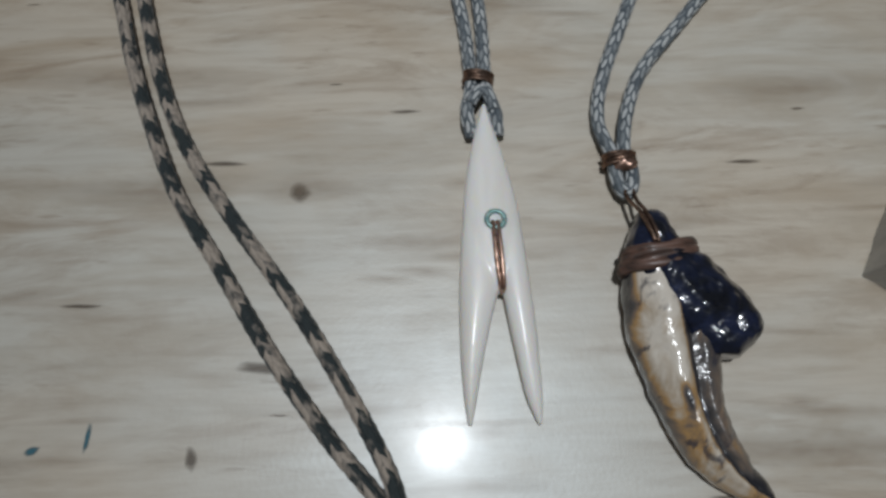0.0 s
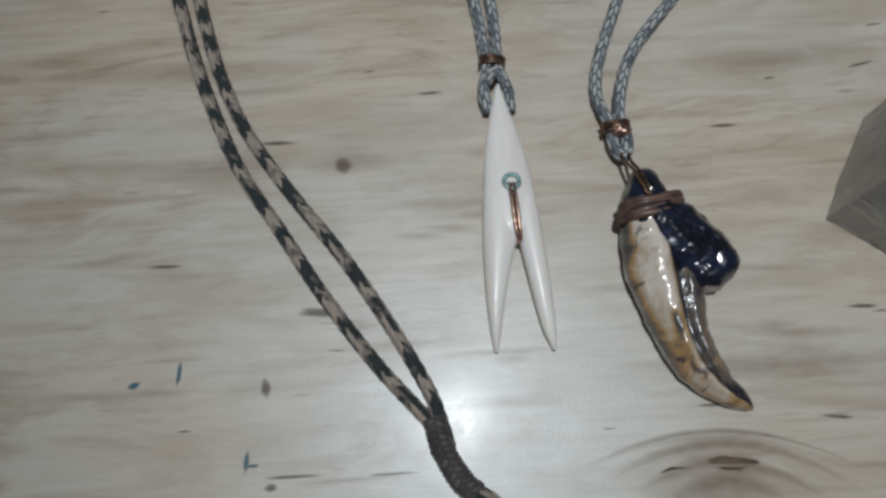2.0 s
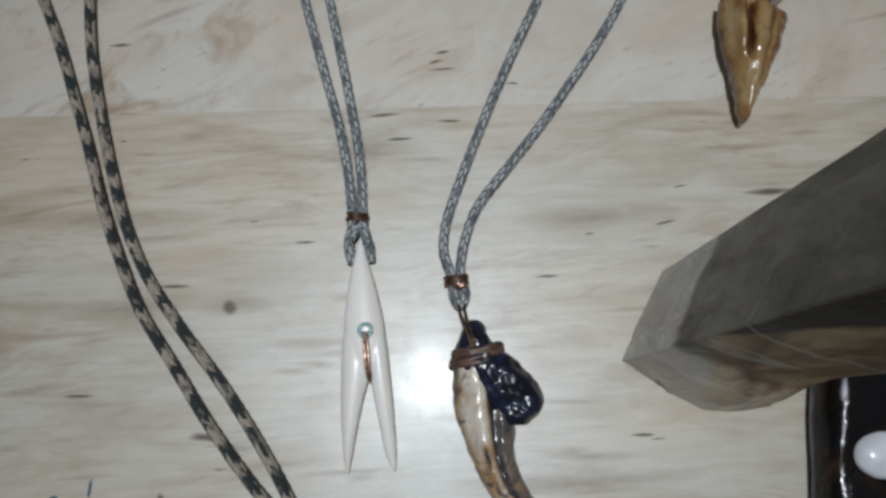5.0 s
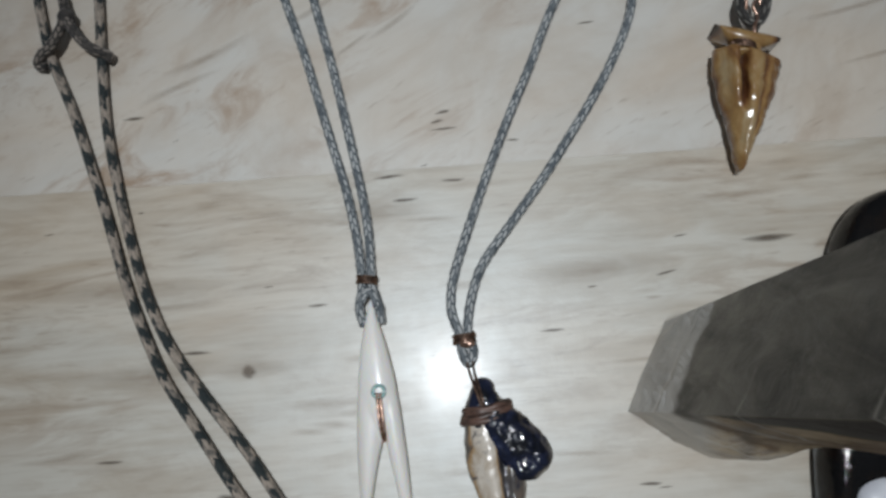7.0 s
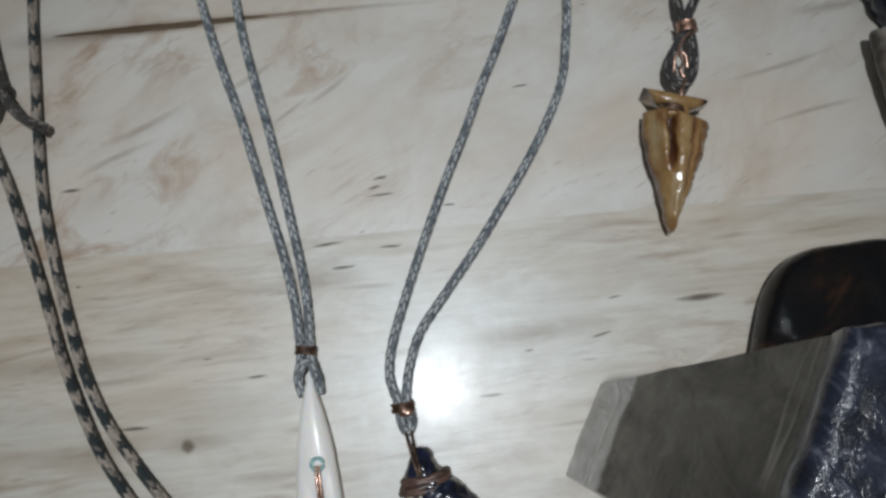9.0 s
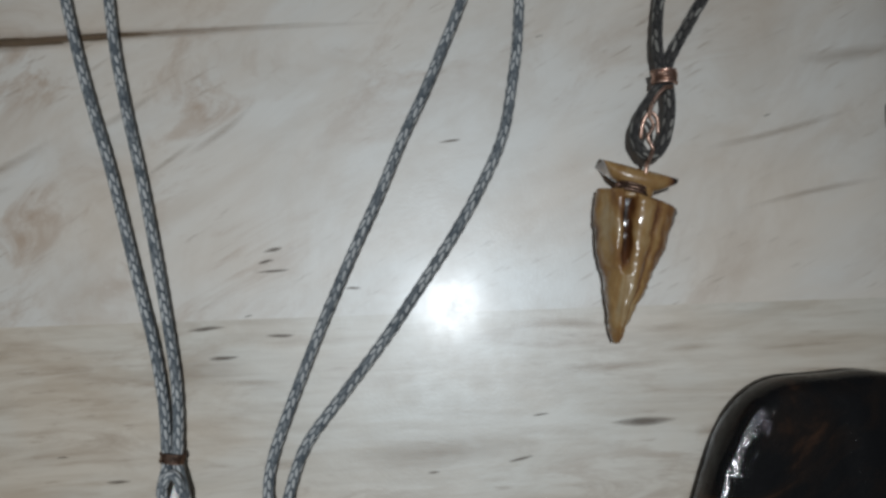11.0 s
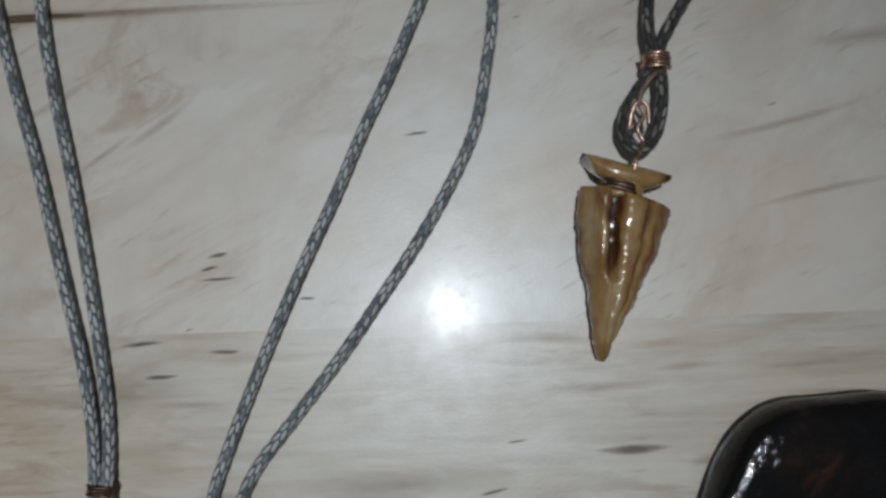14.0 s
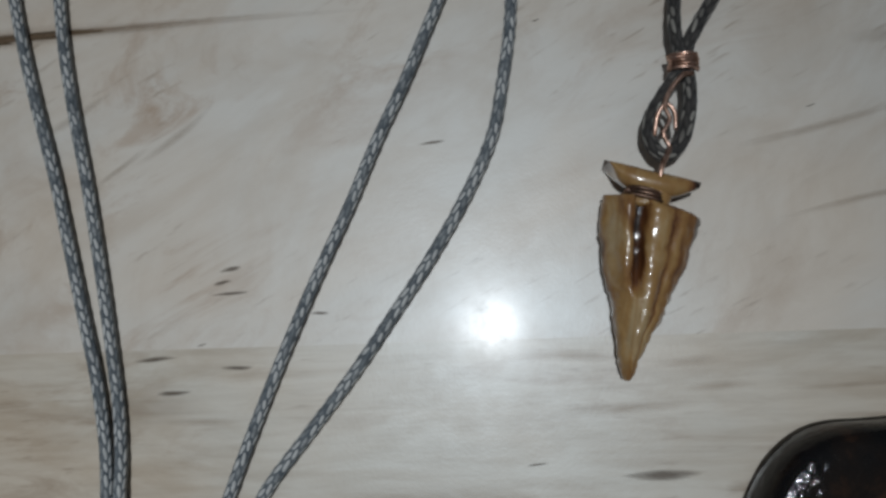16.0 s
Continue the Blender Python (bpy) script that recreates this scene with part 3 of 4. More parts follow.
# ---- camouflage cord necklace ----
camo = thing("cord_necklace", "tan, green and black camouflage braided cord looped on the board", "necklace")
cord(camo, [(-173, 160, 2), (-165, 128, 2), (-158.4, 101.5, 2), (-148.6, 77, 2), (-142, 58, 2), (-134.4, 35, 2), (-127.8, 13, 2), (-121.0, -5, 2), (-113.3, -22, 2),
            (-103, -38, 2), (-90.5, -57.5, 2), (-77.5, -75, 2), (-64.5, -90, 2), (-63, -95, 2)], CAMO, 1.82, twist=1.0)
cord(camo, [(-143, 190, 2), (-142.7, 153, 2), (-141, 126, 2), (-139, 100, 2), (-136.2, 72, 2), (-131.4, 48, 2), (-126.2, 27, 2), (-120.4, 8, 2), (-112.6, -9.5, 2),
            (-101, -27, 2), (-86.2, -46.7, 2), (-74.4, -65, 2), (-65.5, -81, 2), (-62.3, -90, 2), (-61, -95, 2)], CAMO, 1.82, twist=1.0)
part("cord_sheath", tube([(-64.2, -88, 2.6), (-62.5, -95, 2.7), (-58.6, -102, 2.7), (-55, -105.6, 2.7)], 2.9, 16, 0.5, 0.25, 1, 2.4, wobble=0.14), WRAPPED, camo, "dark whipping that binds the strands")
cord(camo, [(-56, -104, 2.4), (-51, -107.5, 2.3), (-46, -113, 2.2), (-42, -125, 2)], CAMO, 1.82, twist=1.0)
cord(camo, [(-56.5, -105, 2.4), (-55, -110, 2.3), (-54, -118, 2.2), (-50, -128, 2)], CAMO, 1.82, twist=1.0)
cord(camo, [(-162, 155, 2), (-156, 130, 2.2), (-152.5, 118, 3.6), (-150.5, 112, 4.5), (-145, 104, 4.6), (-139.5, 99.5, 5.0), (-135.4, 98, 3), (-136.5, 96.5, 1.6)], KNOTTED, 1.9, "sliding_knot", "dark knotted cord that slides on the strands")
cord(camo, [(-151, 116, 4.2), (-153.5, 109, 4.6), (-156, 103, 5.0), (-160, 99.5, 4.4), (-162.4, 97, 2), (-159, 96, 1.6)], KNOTTED, 1.9, "sliding_knot")
blobm = blob(bmesh.new(), (-151.8, 114.5, 3.8), (3.2, 3.6, 3.0), 0.7, 0.4, 3, 0.1)
part("sliding_knot", blobm, KNOTTED, camo)

# ---- bone pendant on a grey cord ----
bone = thing("bone_necklace", "forked white bone pendant hung on a grey flecked cord", "necklace")
body = bmesh.new()
loft(body, between([(-43.6, -0.4, -42.8, -0.4, 3.2, 0.5), (-45.4, -7, -41.3, -7, 3.3, 1.9), (-47.4, -16, -38.8, -16, 3.4, 2.9), (-48.9, -28, -36.4, -28, 3.4, 3.2),
                    (-48.6, -36, -36.2, -36, 3.2, 3.15), (-45.6, -42, -38.2, -42, 3.0, 2.9), (-42.6, -46.2, -40.3, -46.2, 2.7, 2.0)], 8), 32, 2.3, under="round")
loft(body, between([(-46, -22, -43, -22, 3.2, 1.8), (-48.9, -30, -42, -30, 3.2, 2.7), (-49.7, -38, -41.2, -38, 3.1, 2.9), (-50.1, -45, -41.4, -45, 3.0, 2.85), (-50.2, -52, -43.3, -52, 2.8, 2.6), (-50.1, -60, -45.2, -60, 2.5, 2.2),
                    (-49.6, -68, -46.8, -68, 2.1, 1.6), (-48.9, -73.6, -48.0, -73.7, 1.7, 0.5)], 6), 28, 2.2, under="round")
loft(body, between([(-42, -22, -39, -22, 3.2, 1.8), (-42.8, -30, -36.4, -30, 3.2, 2.7), (-41.8, -38, -35.3, -38, 3.1, 2.9), (-41.0, -45, -34.7, -45, 3.0, 2.85), (-39.9, -52, -34.1, -52, 2.8, 2.6), (-38.5, -60, -33.7, -60, 2.5, 2.2),
                    (-36.9, -68, -33.4, -68, 2.1, 1.6), (-34.6, -73.6, -33.8, -73.7, 1.7, 0.5)], 6), 28, 2.2, under="round")
def fuse(ob, size, rounds):
    """Melts overlapping forms of one part into a single skin."""
    mod = ob.modifiers.new("fuse", "REMESH")
    mod.mode = "VOXEL"
    mod.voxel_size = size * MM
    mod.use_smooth_shade = True
    mod = ob.modifiers.new("soften", "SMOOTH")
    mod.factor = 0.5
    mod.iterations = rounds


fuse(part("bone_pendant", body, BONE, bone, "smooth white bone carved to a fork"), 0.35, 12)
eye = [(-41.9 + 1.9 * math.cos(a), -30.8 + 1.9 * math.sin(a), 6.5) for a in np.linspace(0, math.tau, 17)]
part("eyelet", tube(eye, 0.6, 8, 0.3, ends=False), PATINA, bone, "green patinated copper ring")
for dx in (-0.55, 0.55):
    part("copper_wire", tube([(-42 + dx, -31.2, 6.6), (-41.7 + dx, -36, 7.1), (-41.4 + dx, -41, 6.9), (-41.0 + dx * 0.6, -45.5, 5.8), (-41.0, -46.5, 4.0)], 0.5, 8, 0.5), COPPER, bone, "bright copper wire")
cord(bone, [(-86, 185, 2), (-76.2, 140, 2), (-70.6, 118, 2), (-63.9, 95, 2), (-58.8, 74.5, 2), (-54.3, 56, 2), (-50.1, 39, 2), (-47.4, 23, 2), (-46.2, 10, 2.3), (-46, 4, 2.6), (-47.2, -3, 3.2), (-46.0, -9, 1.8)])
cord(bone, [(-68, 185, 2), (-63.2, 139, 2), (-59.3, 115.7, 2), (-53.7, 89.5, 2), (-49.4, 66.3, 2), (-46.5, 49, 2), (-43.8, 31.5, 2), (-42.9, 19, 2), (-42.8, 10, 2.3), (-42.6, 4, 2.6), (-40.6, -3.4, 3.2), (-40.4, -9, 1.8)])
cord(bone, [(-46.5, -1, 4.2), (-44.4, 2.0, 4.6), (-42.2, 1.2, 4.6), (-41.0, -3, 4.0)], radius=1.5)
wraps(bone, (-44.3, 6.6, 2.6), (0.1, 1, 0), 3.35, 4, 0.42, OLD_COPPER, squash=0.72)

# ---- claw pendant on a grey cord ----
claw = thing("claw_necklace", "glossy marbled claw with blue-black resin root on a grey cord", "necklace")
stations = [(-15.6, -40, -1, -39, 3.8, 5.8), (-16.0, -48, 2.0, -49, 3.8, 6.4), (-16.0, -55, 2.8, -57.5, 3.8, 6.6), (-14.2, -62.2, 2.3, -64, 3.7, 6.4), (-11.4, -70.6, 1.8, -69.6, 3.5, 6.0),
            (-7.8, -79.0, 3.4, -76.2, 3.2, 5.2), (-2.7, -84.8, 5.5, -80.8, 2.8, 4.2), (3.0, -88.2, 7.8, -84.0, 2.3, 3.2), (7.6, -89.6, 9.5, -86.6, 1.9, 2.2), (9.7, -89.9, 10.4, -88.6, 1.6, 1.0)]
def furrow(x, s, t):
    return -0.38 * math.exp(-((x - 0.3 + 0.25 * t) / 0.12) ** 2) * max(s, 0) * min(1, 4 * (1 - t)) + 0.12 * math.exp(-((x + 0.25) / 0.2) ** 2) * max(s, 0)
def horn_tone(x, t):
    line = 0.02 + 0.18 * (1 - t)
    dark = 0.74 / (1 + math.exp(-(x - line) * 12)) * (1 - 0.25 * math.exp(-((x - 0.6) / 0.25) ** 2)) + 0.75 * math.exp(-((x - line) / 0.11) ** 2)
    spot = 0.9 * math.exp(-((x + 0.28) / 0.13) ** 2 - ((t - 0.43) / 0.04) ** 2)
    amber_side = 0.38 * math.exp(-((x + 0.5) / 0.4) ** 2 - ((t - 0.56) / 0.2) ** 2)
    rim = 0.75 * max(0, -x - 0.7) / 0.3 * (1.2 - t)
    tip = 1.1 * max(0, t - 0.66) * (1.4 if x < 0 else 0.7)
    return min(1.0, dark + spot + amber_side + rim + tip)


part("claw", loft(bmesh.new(), between(stations, 10), 48, 2.1, 0.4, 0.3, furrow, horn_tone, "round"), CLAW, claw, "cream, amber and grey polished claw")
root = bmesh.new()
loft(root, between([(-10.6, -29.0, -7.0, -29.0, 4.2, 2.0), (-12.0, -30.8, -5.6, -30.6, 4.4, 4.4), (-13.5, -34.4, -4.2, -34.2, 4.4, 5.8), (-15.4, -39.5, -0.2, -38.4, 4.4, 6.2), (-15.0, -42.6, 3.8, -41.6, 4.4, 6.8), (-13.2, -46.0, 7.0, -45.2, 4.5, 7.0),
                    (-11.0, -51.0, 10.4, -49.6, 4.5, 7.0), (-7.6, -54.4, 11.6, -53.8, 4.5, 6.8), (-4.4, -57.6, 10.0, -57.8, 4.5, 6.2), (-1.0, -61.0, 6.2, -61.2, 4.5, 4.8)], 9), 64, 2.1, 0.7, 0.26, under="round")
for x, y, z, r in ((5.9, -54.2, 5.9, 5.4), (0.2, -48.4, 7.6, 3.9), (-5.6, -46.4, 7.8, 3.4), (2.8, -55.6, 7.2, 4.0), (-3.2, -52.6, 7.8, 3.0), (-8.8, -32.2, 5.6, 3.4), (3.6, -50.4, 8.0, 3.0), (-8.6, -43.8, 8.0, 2.6)):
    blob(root, (x, y, z), (r, r, r), 0.5, 0.3)
fuse(part("resin_root", root, RESIN, claw, "lumpy glossy blue-black resin"), 0.3, 5)
band = bmesh.new()
for i, y in enumerate((-38.3, -39.5, -40.8, -41.9)):
    ring = [(-7.9 + (7.3 + 0.25 * i) * math.cos(a), y + 1.0 * math.cos(a) + 0.3 * math.sin(3 * a + 2 * i), 5.2 + 5.1 * math.sin(a)) for a in np.linspace(0, math.tau, 25)]
    tube(ring, 1.1, 8, 0.8, ends=False, bm=band, wobble=0.4)
part("binding", band, LEATHER, claw, "brown binding round the claw's root")
for dx in (-0.9, 1.2):
    part("copper_wire", tube([(-12.0 + dx, -21, 3.2), (-11.6 + dx * 0.8, -26, 5.0), (-10.8 + dx * 0.6, -30, 8.4), (-9.6 + dx * 0.5, -35.0, 10.4), (-9.0 + dx * 0.3, -38, 10.4)], 0.45, 8, 0.5), OLD_COPPER, claw, "thin tarnished copper wire")
cord(claw, [(74, 185, 2), (55, 158, 2), (42.8, 131.5, 2), (34.8, 114, 2), (26.9, 98.5, 2), (18.9, 81, 2), (9.9, 63, 2), (0.6, 43, 2), (-7.6, 24, 2), (-14.6, 6, 2), (-16.5, -5, 2.2), (-14.6, -13.5, 2.8), (-14.1, -18, 3.0), (-13.6, -21.5, 2.8), (-12.2, -23.8, 2.7), (-10.6, -22.2, 2.8), (-10.3, -18.5, 3.0), (-11.2, -14.5, 2.9)])
cord(claw, [(64, 185, 2), (65.5, 155, 2), (63.9, 130, 2), (61.2, 114, 2), (57.5, 98, 2), (50.3, 83, 2), (40.4, 67, 2), (28.5, 50.5, 2), (18.8, 37.5, 2), (6.4, 22.5, 2), (-4.6, 8.9, 2), (-9.6, -3, 2.2), (-11.6, -13.5, 2.8), (-11.4, -17.5, 3.2)])
wraps(claw, (-12.9, -15.6, 2.9), (-0.1, 1, 0), 3.6, 4, 0.45, OLD_COPPER, label="tarnished copper wire wrapping", squash=0.8)
part("copper_wrap", blob(bmesh.new(), (-12.2, -17.5, 5.0), (2.6, 1.5, 1.3), 0.5, 0.8, 3), COPPER, claw, "twisted copper wire end")

for piece in claw.children:
    if piece.name.startswith(("claw", "resin_root", "binding")):
        piece.location.x = 0.5 * MM


# ---- flint points ----
def point_outline(stations, sides, rough, flutes, tone):
    bm = bmesh.new()
    def shape(x, s, t):
        return flutes(x, t) * max(s, 0) ** 0.5
    loft(bm, between(stations, 9), sides, 1.9, rough, 0.35, shape, tone, "keel", 0.55)
    return bm


def amber_flutes(x, t):
    groove = min(1, max(0, (t - 0.36) * 5))
    return (-0.95 * math.exp(-((x + 0.26) / 0.085) ** 2) * groove + 0.4 * math.exp(-((x + 0.56) / 0.2) ** 2) * groove + 0.08 * math.exp(-((x - 0.08) / 0.3) ** 2)
            - 0.1 * math.exp(-((x - 0.48 + 0.1 * (1 - t)) / 0.1) ** 2))


def amber_tone(x, t):
    groove = min(1, max(0, (t - 0.36) * 5))
    stain_low = 0.7 * math.exp(-((x + 0.3) / 0.22) ** 2 - ((t - 0.47) / 0.08) ** 2)
    return min(1.0, 1.1 * groove * math.exp(-((x + 0.26) / 0.13) ** 2) + stain_low + 0.75 * math.exp(-((x - 0.46 + 0.1 * (1 - t)) / 0.09) ** 2) + 0.5 * max(0, abs(x) - 0.85) / 0.15 + 0.5 * max(0, min(1, (x - 0.5) * 5)) + 0.3 * max(0, 0.12 - t) / 0.12)


amber = thing("arrowhead_necklace", "amber-brown glossy flint arrowhead hung on a black flecked cord", "necklace")
head = point_outline([(85.5, 34.0, 87.0, 34.0, 4.6, 2.4), (84.6, 40, 90.3, 40.0, 4.8, 4.4), (83.9, 47, 94.9, 47.0, 4.9, 5.8), (84.0, 52, 97.5, 51.5, 4.9, 6.4), (83.0, 57, 100.1, 57, 4.9, 6.7), (82.4, 64, 103.5, 63.5, 4.9, 6.9),
                      (82.8, 72, 106.1, 69.2, 4.9, 6.9), (83.7, 78.4, 106.7, 71.6, 4.9, 6.6), (85.0, 79.2, 103.5, 73.4, 4.9, 5.8), (88.8, 78.6, 100.5, 74.8, 4.9, 4.6)], 72, 0.5,
                     amber_flutes, amber_tone)
part("arrowhead", head, AMBER, amber, "amber-brown fluted flint point")
tang = bmesh.new()
loft(tang, between([(88.4, 76, 98.6, 75, 8.4, 2.6), (89.3, 78.5, 99.6, 77, 8.6, 2.4), (89.6, 81, 99.4, 79, 8.8, 2.4)], 4), 24, 2.0, 0.2, under="keel")
loft(tang, between([(84.4, 87.2, 85.4, 86.4, 8.8, 0.7), (87.2, 86.6, 87.0, 82.6, 8.8, 1.7), (91.2, 85.2, 90.6, 79.4, 8.9, 2.6), (96.5, 83.4, 96.0, 77.6, 8.9, 2.7), (101.6, 82.0, 101.0, 77.2, 8.8, 2.1), (106.6, 80.2, 106.3, 78.8, 8.8, 0.6)], 6), 24, 1.9, 0.3, 0.25, None, lambda x, t: 1.1 * max(0, abs(t - 0.5) - 0.36) / 0.14, "keel", 0.3)
part("arrowhead_base", tang, AMBER, amber, "flared base of the flint point")
wraps(amber, (93.3, 78.2, 8.4), (0.3, 1, 0), 4.4, 3, 0.5, OLD_COPPER, label="copper wire at the notches", squash=0.75)
part("copper_wire", tube([(96.5, 77.4, 10.2), (96.7, 80.6, 10.3), (97.6, 84.6, 10.6), (100, 89.2, 8.9), (98.8, 92.7, 9.3), (100.6, 96.2, 9.3), (99.8, 99.7, 9.1), (101.6, 103.7, 9), (104.8, 107.3, 8.9), (107.8, 108.1, 7.7)], 0.62, 8, 0.5), COPPER, amber, "pinkish bright copper wire")
part("copper_wire", tube([(97, 92.7, 7.5), (98, 97.7, 8.5), (100.2, 100.3, 8.9), (102, 98.1, 8.7), (102.2, 93.7, 7.7)], 0.6, 8, 0.5), COPPER, amber)
part("copper_wire", tube([(89, 79.6, 9.6), (91, 78.4, 10.2), (93, 79.2, 10.4), (95, 77.6, 10.2)], 0.55, 8, 0.5), COPPER, amber)
cord(amber, [(105.2, 109.7, 5.7), (102, 105.7, 5.7), (97.9, 99.7, 5.9), (96, 93.7, 6.3), (97.8, 88.7, 6.9), (101, 88.3, 6.9), (104.2, 92.2, 6.5), (106.2, 98.7, 6.1), (107, 104.7, 5.7), (106.8, 109.7, 5.7)], BLACK_CORD, 1.8, "cord", "black cord loop")
cord(amber, [(105.1, 108.7, 5.7), (105.2, 114.7, 5.7), (104.8, 121.7, 5.3), (106.3, 132.7, 3.7), (109.4, 150, 3.4), (112, 185, 2.2)], BLACK_CORD, 1.75)
cord(amber, [(106.8, 108.7, 5.7), (107, 114.7, 5.7), (110.4, 121.2, 5.3), (116.6, 130.7, 3.7), (128, 150, 3.4), (140, 185, 2.2)], BLACK_CORD, 1.75)
wraps(amber, (106, 111.7, 5.7), (0, 1, 0), 3.4, 5, 0.5, COPPER, squash=0.75)

grey_point = thing("spearhead_necklace", "grey-brown flint spearhead bound to a thick black cord", "necklace")
spear = point_outline([(177.4, 45.6, 178.6, 45.6, 6, 0.8), (174.2, 54, 182.5, 54, 6, 2.6), (171.6, 70, 187.5, 70, 6.2, 4.2), (170.6, 86, 191, 86, 6.2, 4.8), (170.8, 98, 192, 98, 6.2, 4.2), (171.6, 102, 191, 102, 6.2, 3.2), (176, 101, 187, 101, 6.2, 2.4)], 48, 0.35,
                      lambda x, t: 0.3 * math.exp(-(x / 0.3) ** 2) - 0.2 * math.exp(-((x + 0.45) / 0.1) ** 2), lambda x, t: 0.4 * max(0, abs(x) - 0.75) / 0.25)
part("spearhead", spear, GREY_FLINT, grey_point, "broad grey-brown flint point")
part("binding", loft(bmesh.new(), between([(178.6, 96, 189, 96, 7, 5), (179.6, 105, 189.5, 105, 7, 5.5), (176.4, 114, 193, 114, 7, 6), (175.4, 126, 194, 126, 7, 6), (177, 140, 192, 140, 6.5, 5.4), (180, 152, 190, 152, 5, 4)], 6), 28, 2.0, 1.1, 0.35), RESIN, grey_point, "lumpy black resin binding")
cord(grey_point, [(183, 148, 4), (180, 165, 2.6), (176, 190, 2.2)], BLACK_CORD, 1.75)
cord(grey_point, [(187, 148, 4), (192, 165, 2.6), (200, 190, 2.2)], BLACK_CORD, 1.75)

for piece in grey_point.children:
    piece.location.x = 2 * MM

# ---- tall weathered block with a resin top ----
block = thing("wooden_block", "tall weathered grey wooden block standing on end, capped with dark resin", "wooden block")
BASE = [(38.4, -43.2), (46.2, -29.2), (54.5, -15.1), (66, -15.5), (80, -22), (84, -38), (78, -52), (70.2, -60.3), (62.9, -59.4), (55.6, -55.7), (47, -49.6)]
HEIGHT = 146.0


def block_ring(bm, z, grow=0.0, rough=0.5):
    """One level of the block's outline; it leans a little towards +y as it rises, with a step in its south side."""
    mid = Vector((64, -38, 0))
    layer = bm.verts.layers.float.get("south") or bm.verts.layers.float.new("south")
    corner = Vector((*BASE[0], 0))
    ring = []
    count = len(BASE)
    for i in range(count):
        a, b = Vector((*BASE[i], 0)), Vector((*BASE[(i + 1) % count], 0))
        for k in range(5):
            p = a.lerp(b, k / 5)
            p += (p - mid).normalized() * grow
            edge = 0.25 if k == 0 else 1.0
            out = (p - mid).normalized()
            q = Vector((p.x * 0.6, p.y * 0.6, z * 0.12))
            p += out * rough * edge * (noise.fractal(q * 0.25, 1.0, 2.0, 4) * 1.6)
            south = min(1.0, max(0.0, (-44 - p.y) / 15))
            back = float(np.interp(z, (0, 12, 24, 36, 48, 60, 80, 146), (0, 0.6, 1.7, 4.0, 7.2, 8.8, 9.3, 10)))
            p.y += (1 - south) * 0.025 * z + south * back
            vert = bm.verts.new(Vector((p.x, p.y, z)) * MM)
            # on the south side: how far it lies from the sharp corner
            vert[layer] = (a.lerp(b, k / 5) - corner).length if i >= 7 else 0.0
            ring.append(vert)
    return ring


def bridge(bm, rings, cap=True):
    for ra, rb in zip(rings, rings[1:]):
        n = len(ra)
        for k in range(n):
            bm.faces.new((ra[k], ra[(k + 1) % n], rb[(k + 1) % n], rb[k]))
    if cap:
        bm.faces.new(rings[0])
        bm.faces.new(list(reversed(rings[-1])))


sides_mesh = bmesh.new()
bridge(sides_mesh, [block_ring(sides_mesh, z) for z in np.linspace(0, HEIGHT - 4, 46)])
part("block_body", sides_mesh, WEATHERED, block, "split grey wood with brown patches", False)
top_mesh = bmesh.new()
bridge(top_mesh, [block_ring(top_mesh, z, g, 0.6) for z, g in ((HEIGHT - 6, 0.2), (HEIGHT - 3.0, 0.7), (HEIGHT - 1.6, 0.5), (HEIGHT - 0.8, -0.2), (HEIGHT - 0.4, -1.4), (HEIGHT - 0.35, -2.4), (HEIGHT - 0.3, -5), (HEIGHT - 0.3, -8), (HEIGHT - 0.3, -12))])
part("resin_cap", top_mesh, CAP, block, "glossy blue-black resin cap")

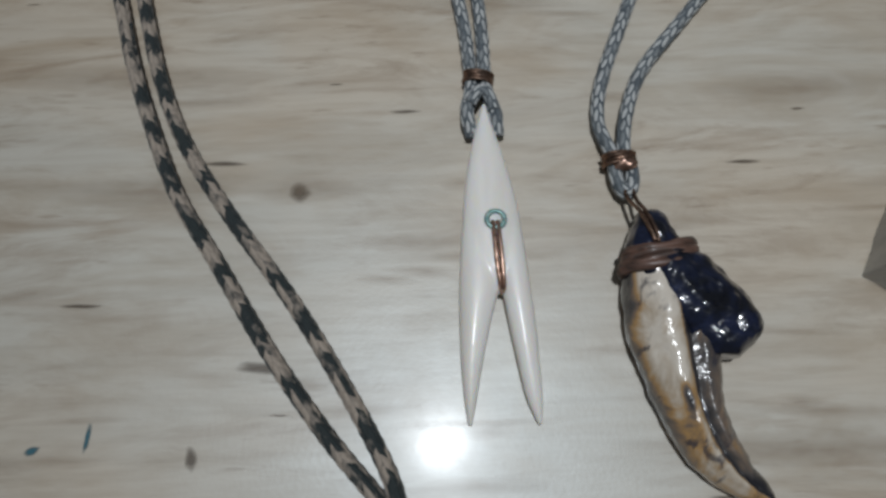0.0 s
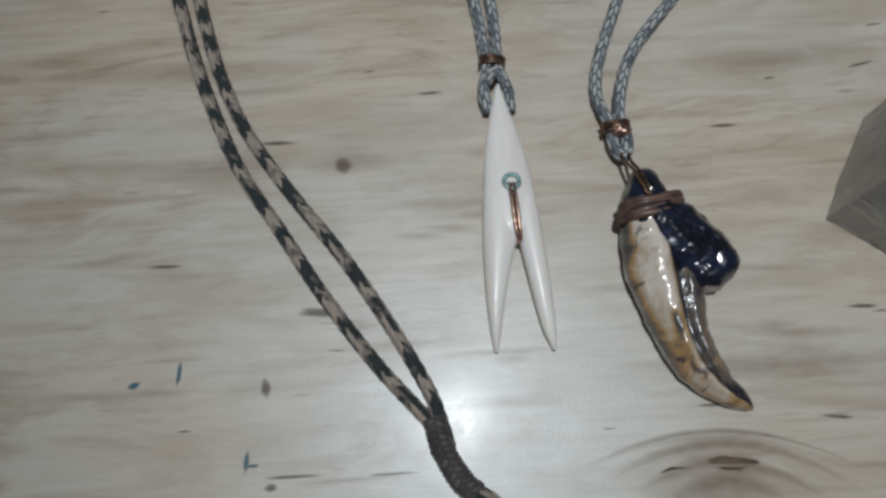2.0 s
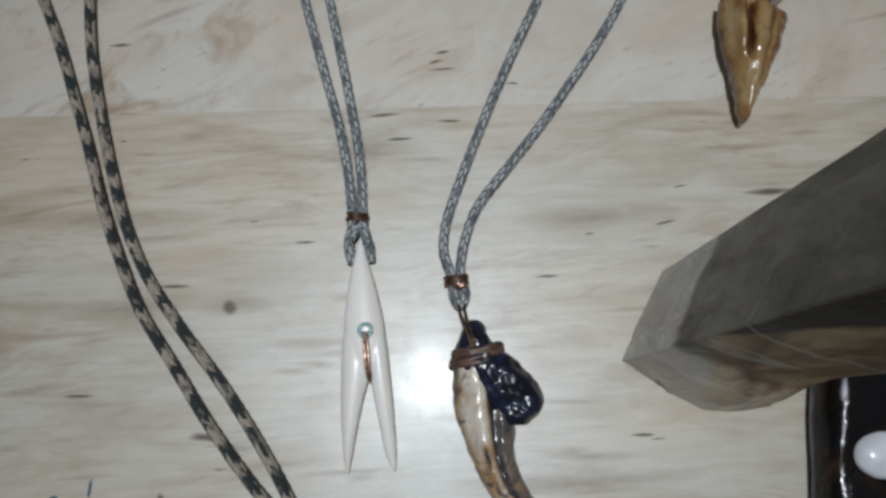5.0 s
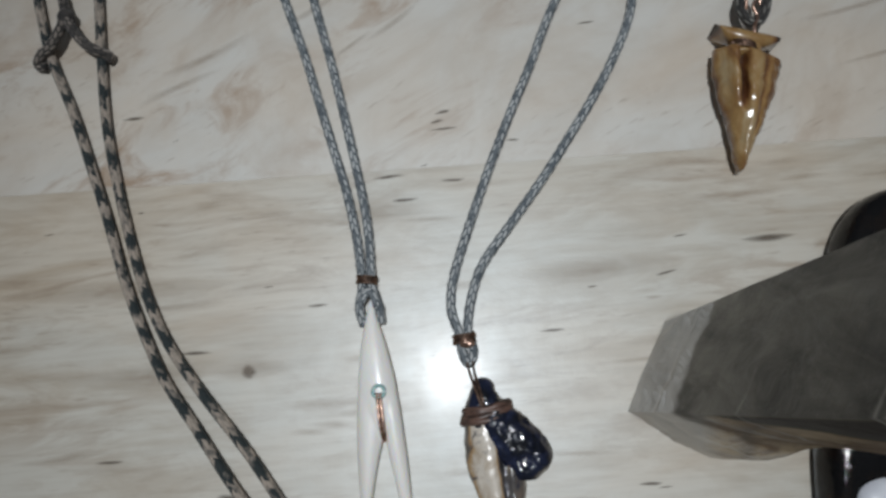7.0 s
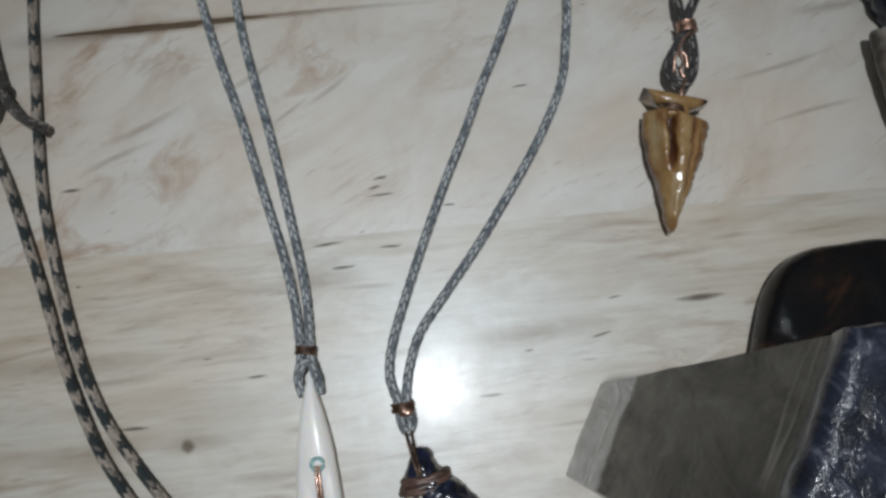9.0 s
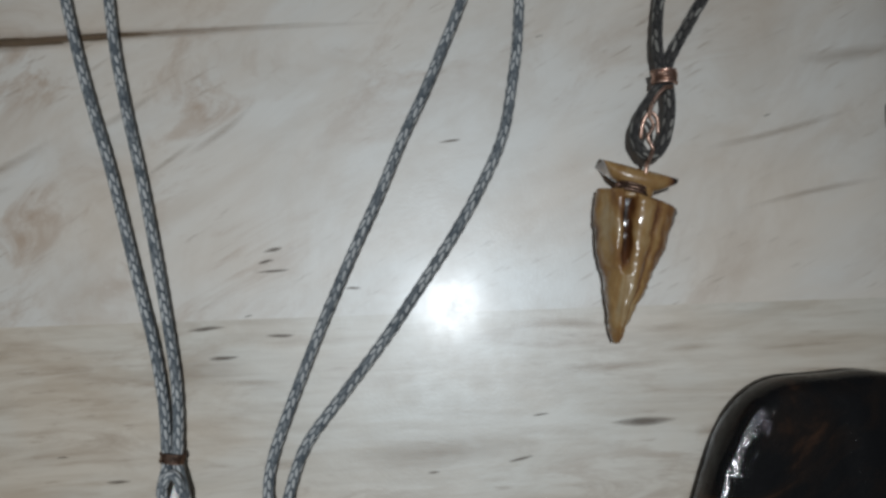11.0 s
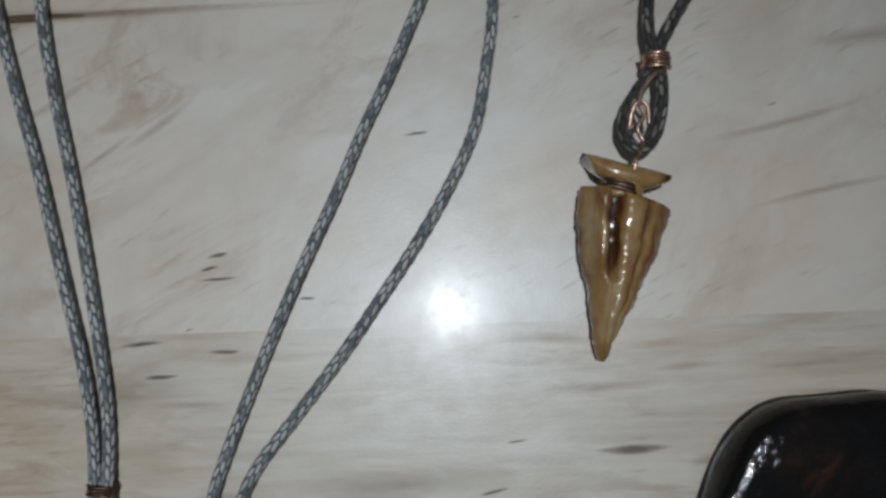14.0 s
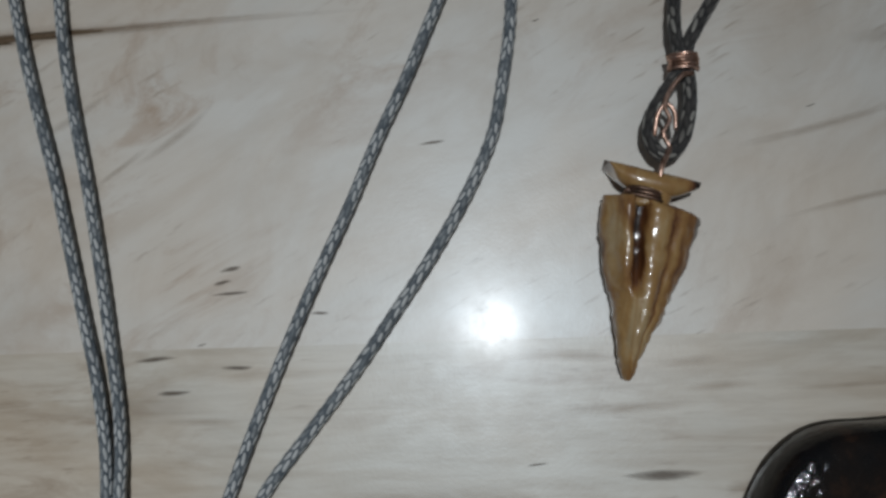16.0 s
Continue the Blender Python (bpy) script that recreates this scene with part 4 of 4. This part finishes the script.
# ---- dark lacquered burl slab ----
slab = thing("burl_slab", "dark brown lacquered burl slab with rounded glossy edges", "wood slab")
RIM = [(89, -99), (91, -84), (93.5, -64), (97, -47), (101.5, -29), (105.5, -10), (110.5, 2), (117.5, 14), (126, 20.8), (138, 23.2), (156, 23.4), (175, 19), (195, 7), (208, -20), (209, -60), (195, -95), (165, -112), (125, -116), (98, -110)]
outline = [p for p in curve_points([(*p, 0) for p in RIM + RIM[:1]], 3.0)][:-1]
centre = Vector((145, -42, 0))
slab_mesh = bmesh.new()
levels = []
for z, g in ((0.2, 0.975), (2, 0.995), (5, 1.0), (8.5, 0.998), (11, 0.988), (12.8, 0.968), (13.8, 0.935), (14.2, 0.88), (14.2, 0.74), (14.5, 0.58), (14.2, 0.42), (14.4, 0.25), (14.5, 0.08)):
    ring = []
    for p in outline:
        q = centre + (p - centre) * g
        q.z = z
        q += (p - centre).normalized() * 0.7 * noise.fractal(q * 0.05, 1.0, 2.0, 3)
        if g < 0.95:
            q.z += 1.2 * noise.fractal(q * 0.06, 1.0, 2.0, 3) - 1.8 * math.exp(-((q.x * 0.62 - q.y * 0.78 - 84) / 2.2) ** 2)
        ring.append(slab_mesh.verts.new(q * MM))
    levels.append(ring)
bridge(slab_mesh, levels)
part("slab_body", slab_mesh, DARK_WOOD, slab)
part("stone_inlay", blob(bmesh.new(), (107.5, -73.5, 13.2), (8.6, 6.8, 3.6), 0.3, 0.1), WHITE_STONE, slab, "smooth white oval stone")

# ---- rough dark bark piece at the near edge ----
bark = bmesh.new()
rings = []
for z, g in ((0.1, 0.97), (3, 1.0), (7, 0.99), (10, 0.94), (11, 0.8), (11.4, 0.4)):
    ring = []
    for k in range(160):
        a = math.tau * k / 160
        x, y = 46 + 33 * g * math.copysign(abs(math.cos(a)) ** 0.6, math.cos(a)), -131 + 20.5 * g * math.copysign(abs(math.sin(a)) ** 0.5, math.sin(a))
        p = Vector((x, y, z))
        p += Vector((math.cos(a), math.sin(a), 0.4)) * 1.2 * noise.fractal(p * 0.5, 1.0, 2.0, 4)
        p.z = max(p.z, 0.05)
        ring.append(bark.verts.new(p * MM))
    rings.append(ring)
bridge(bark, rings)
tagged(part("bark_piece", bark, BARK), "rough black bark piece lying on the board", "bark")
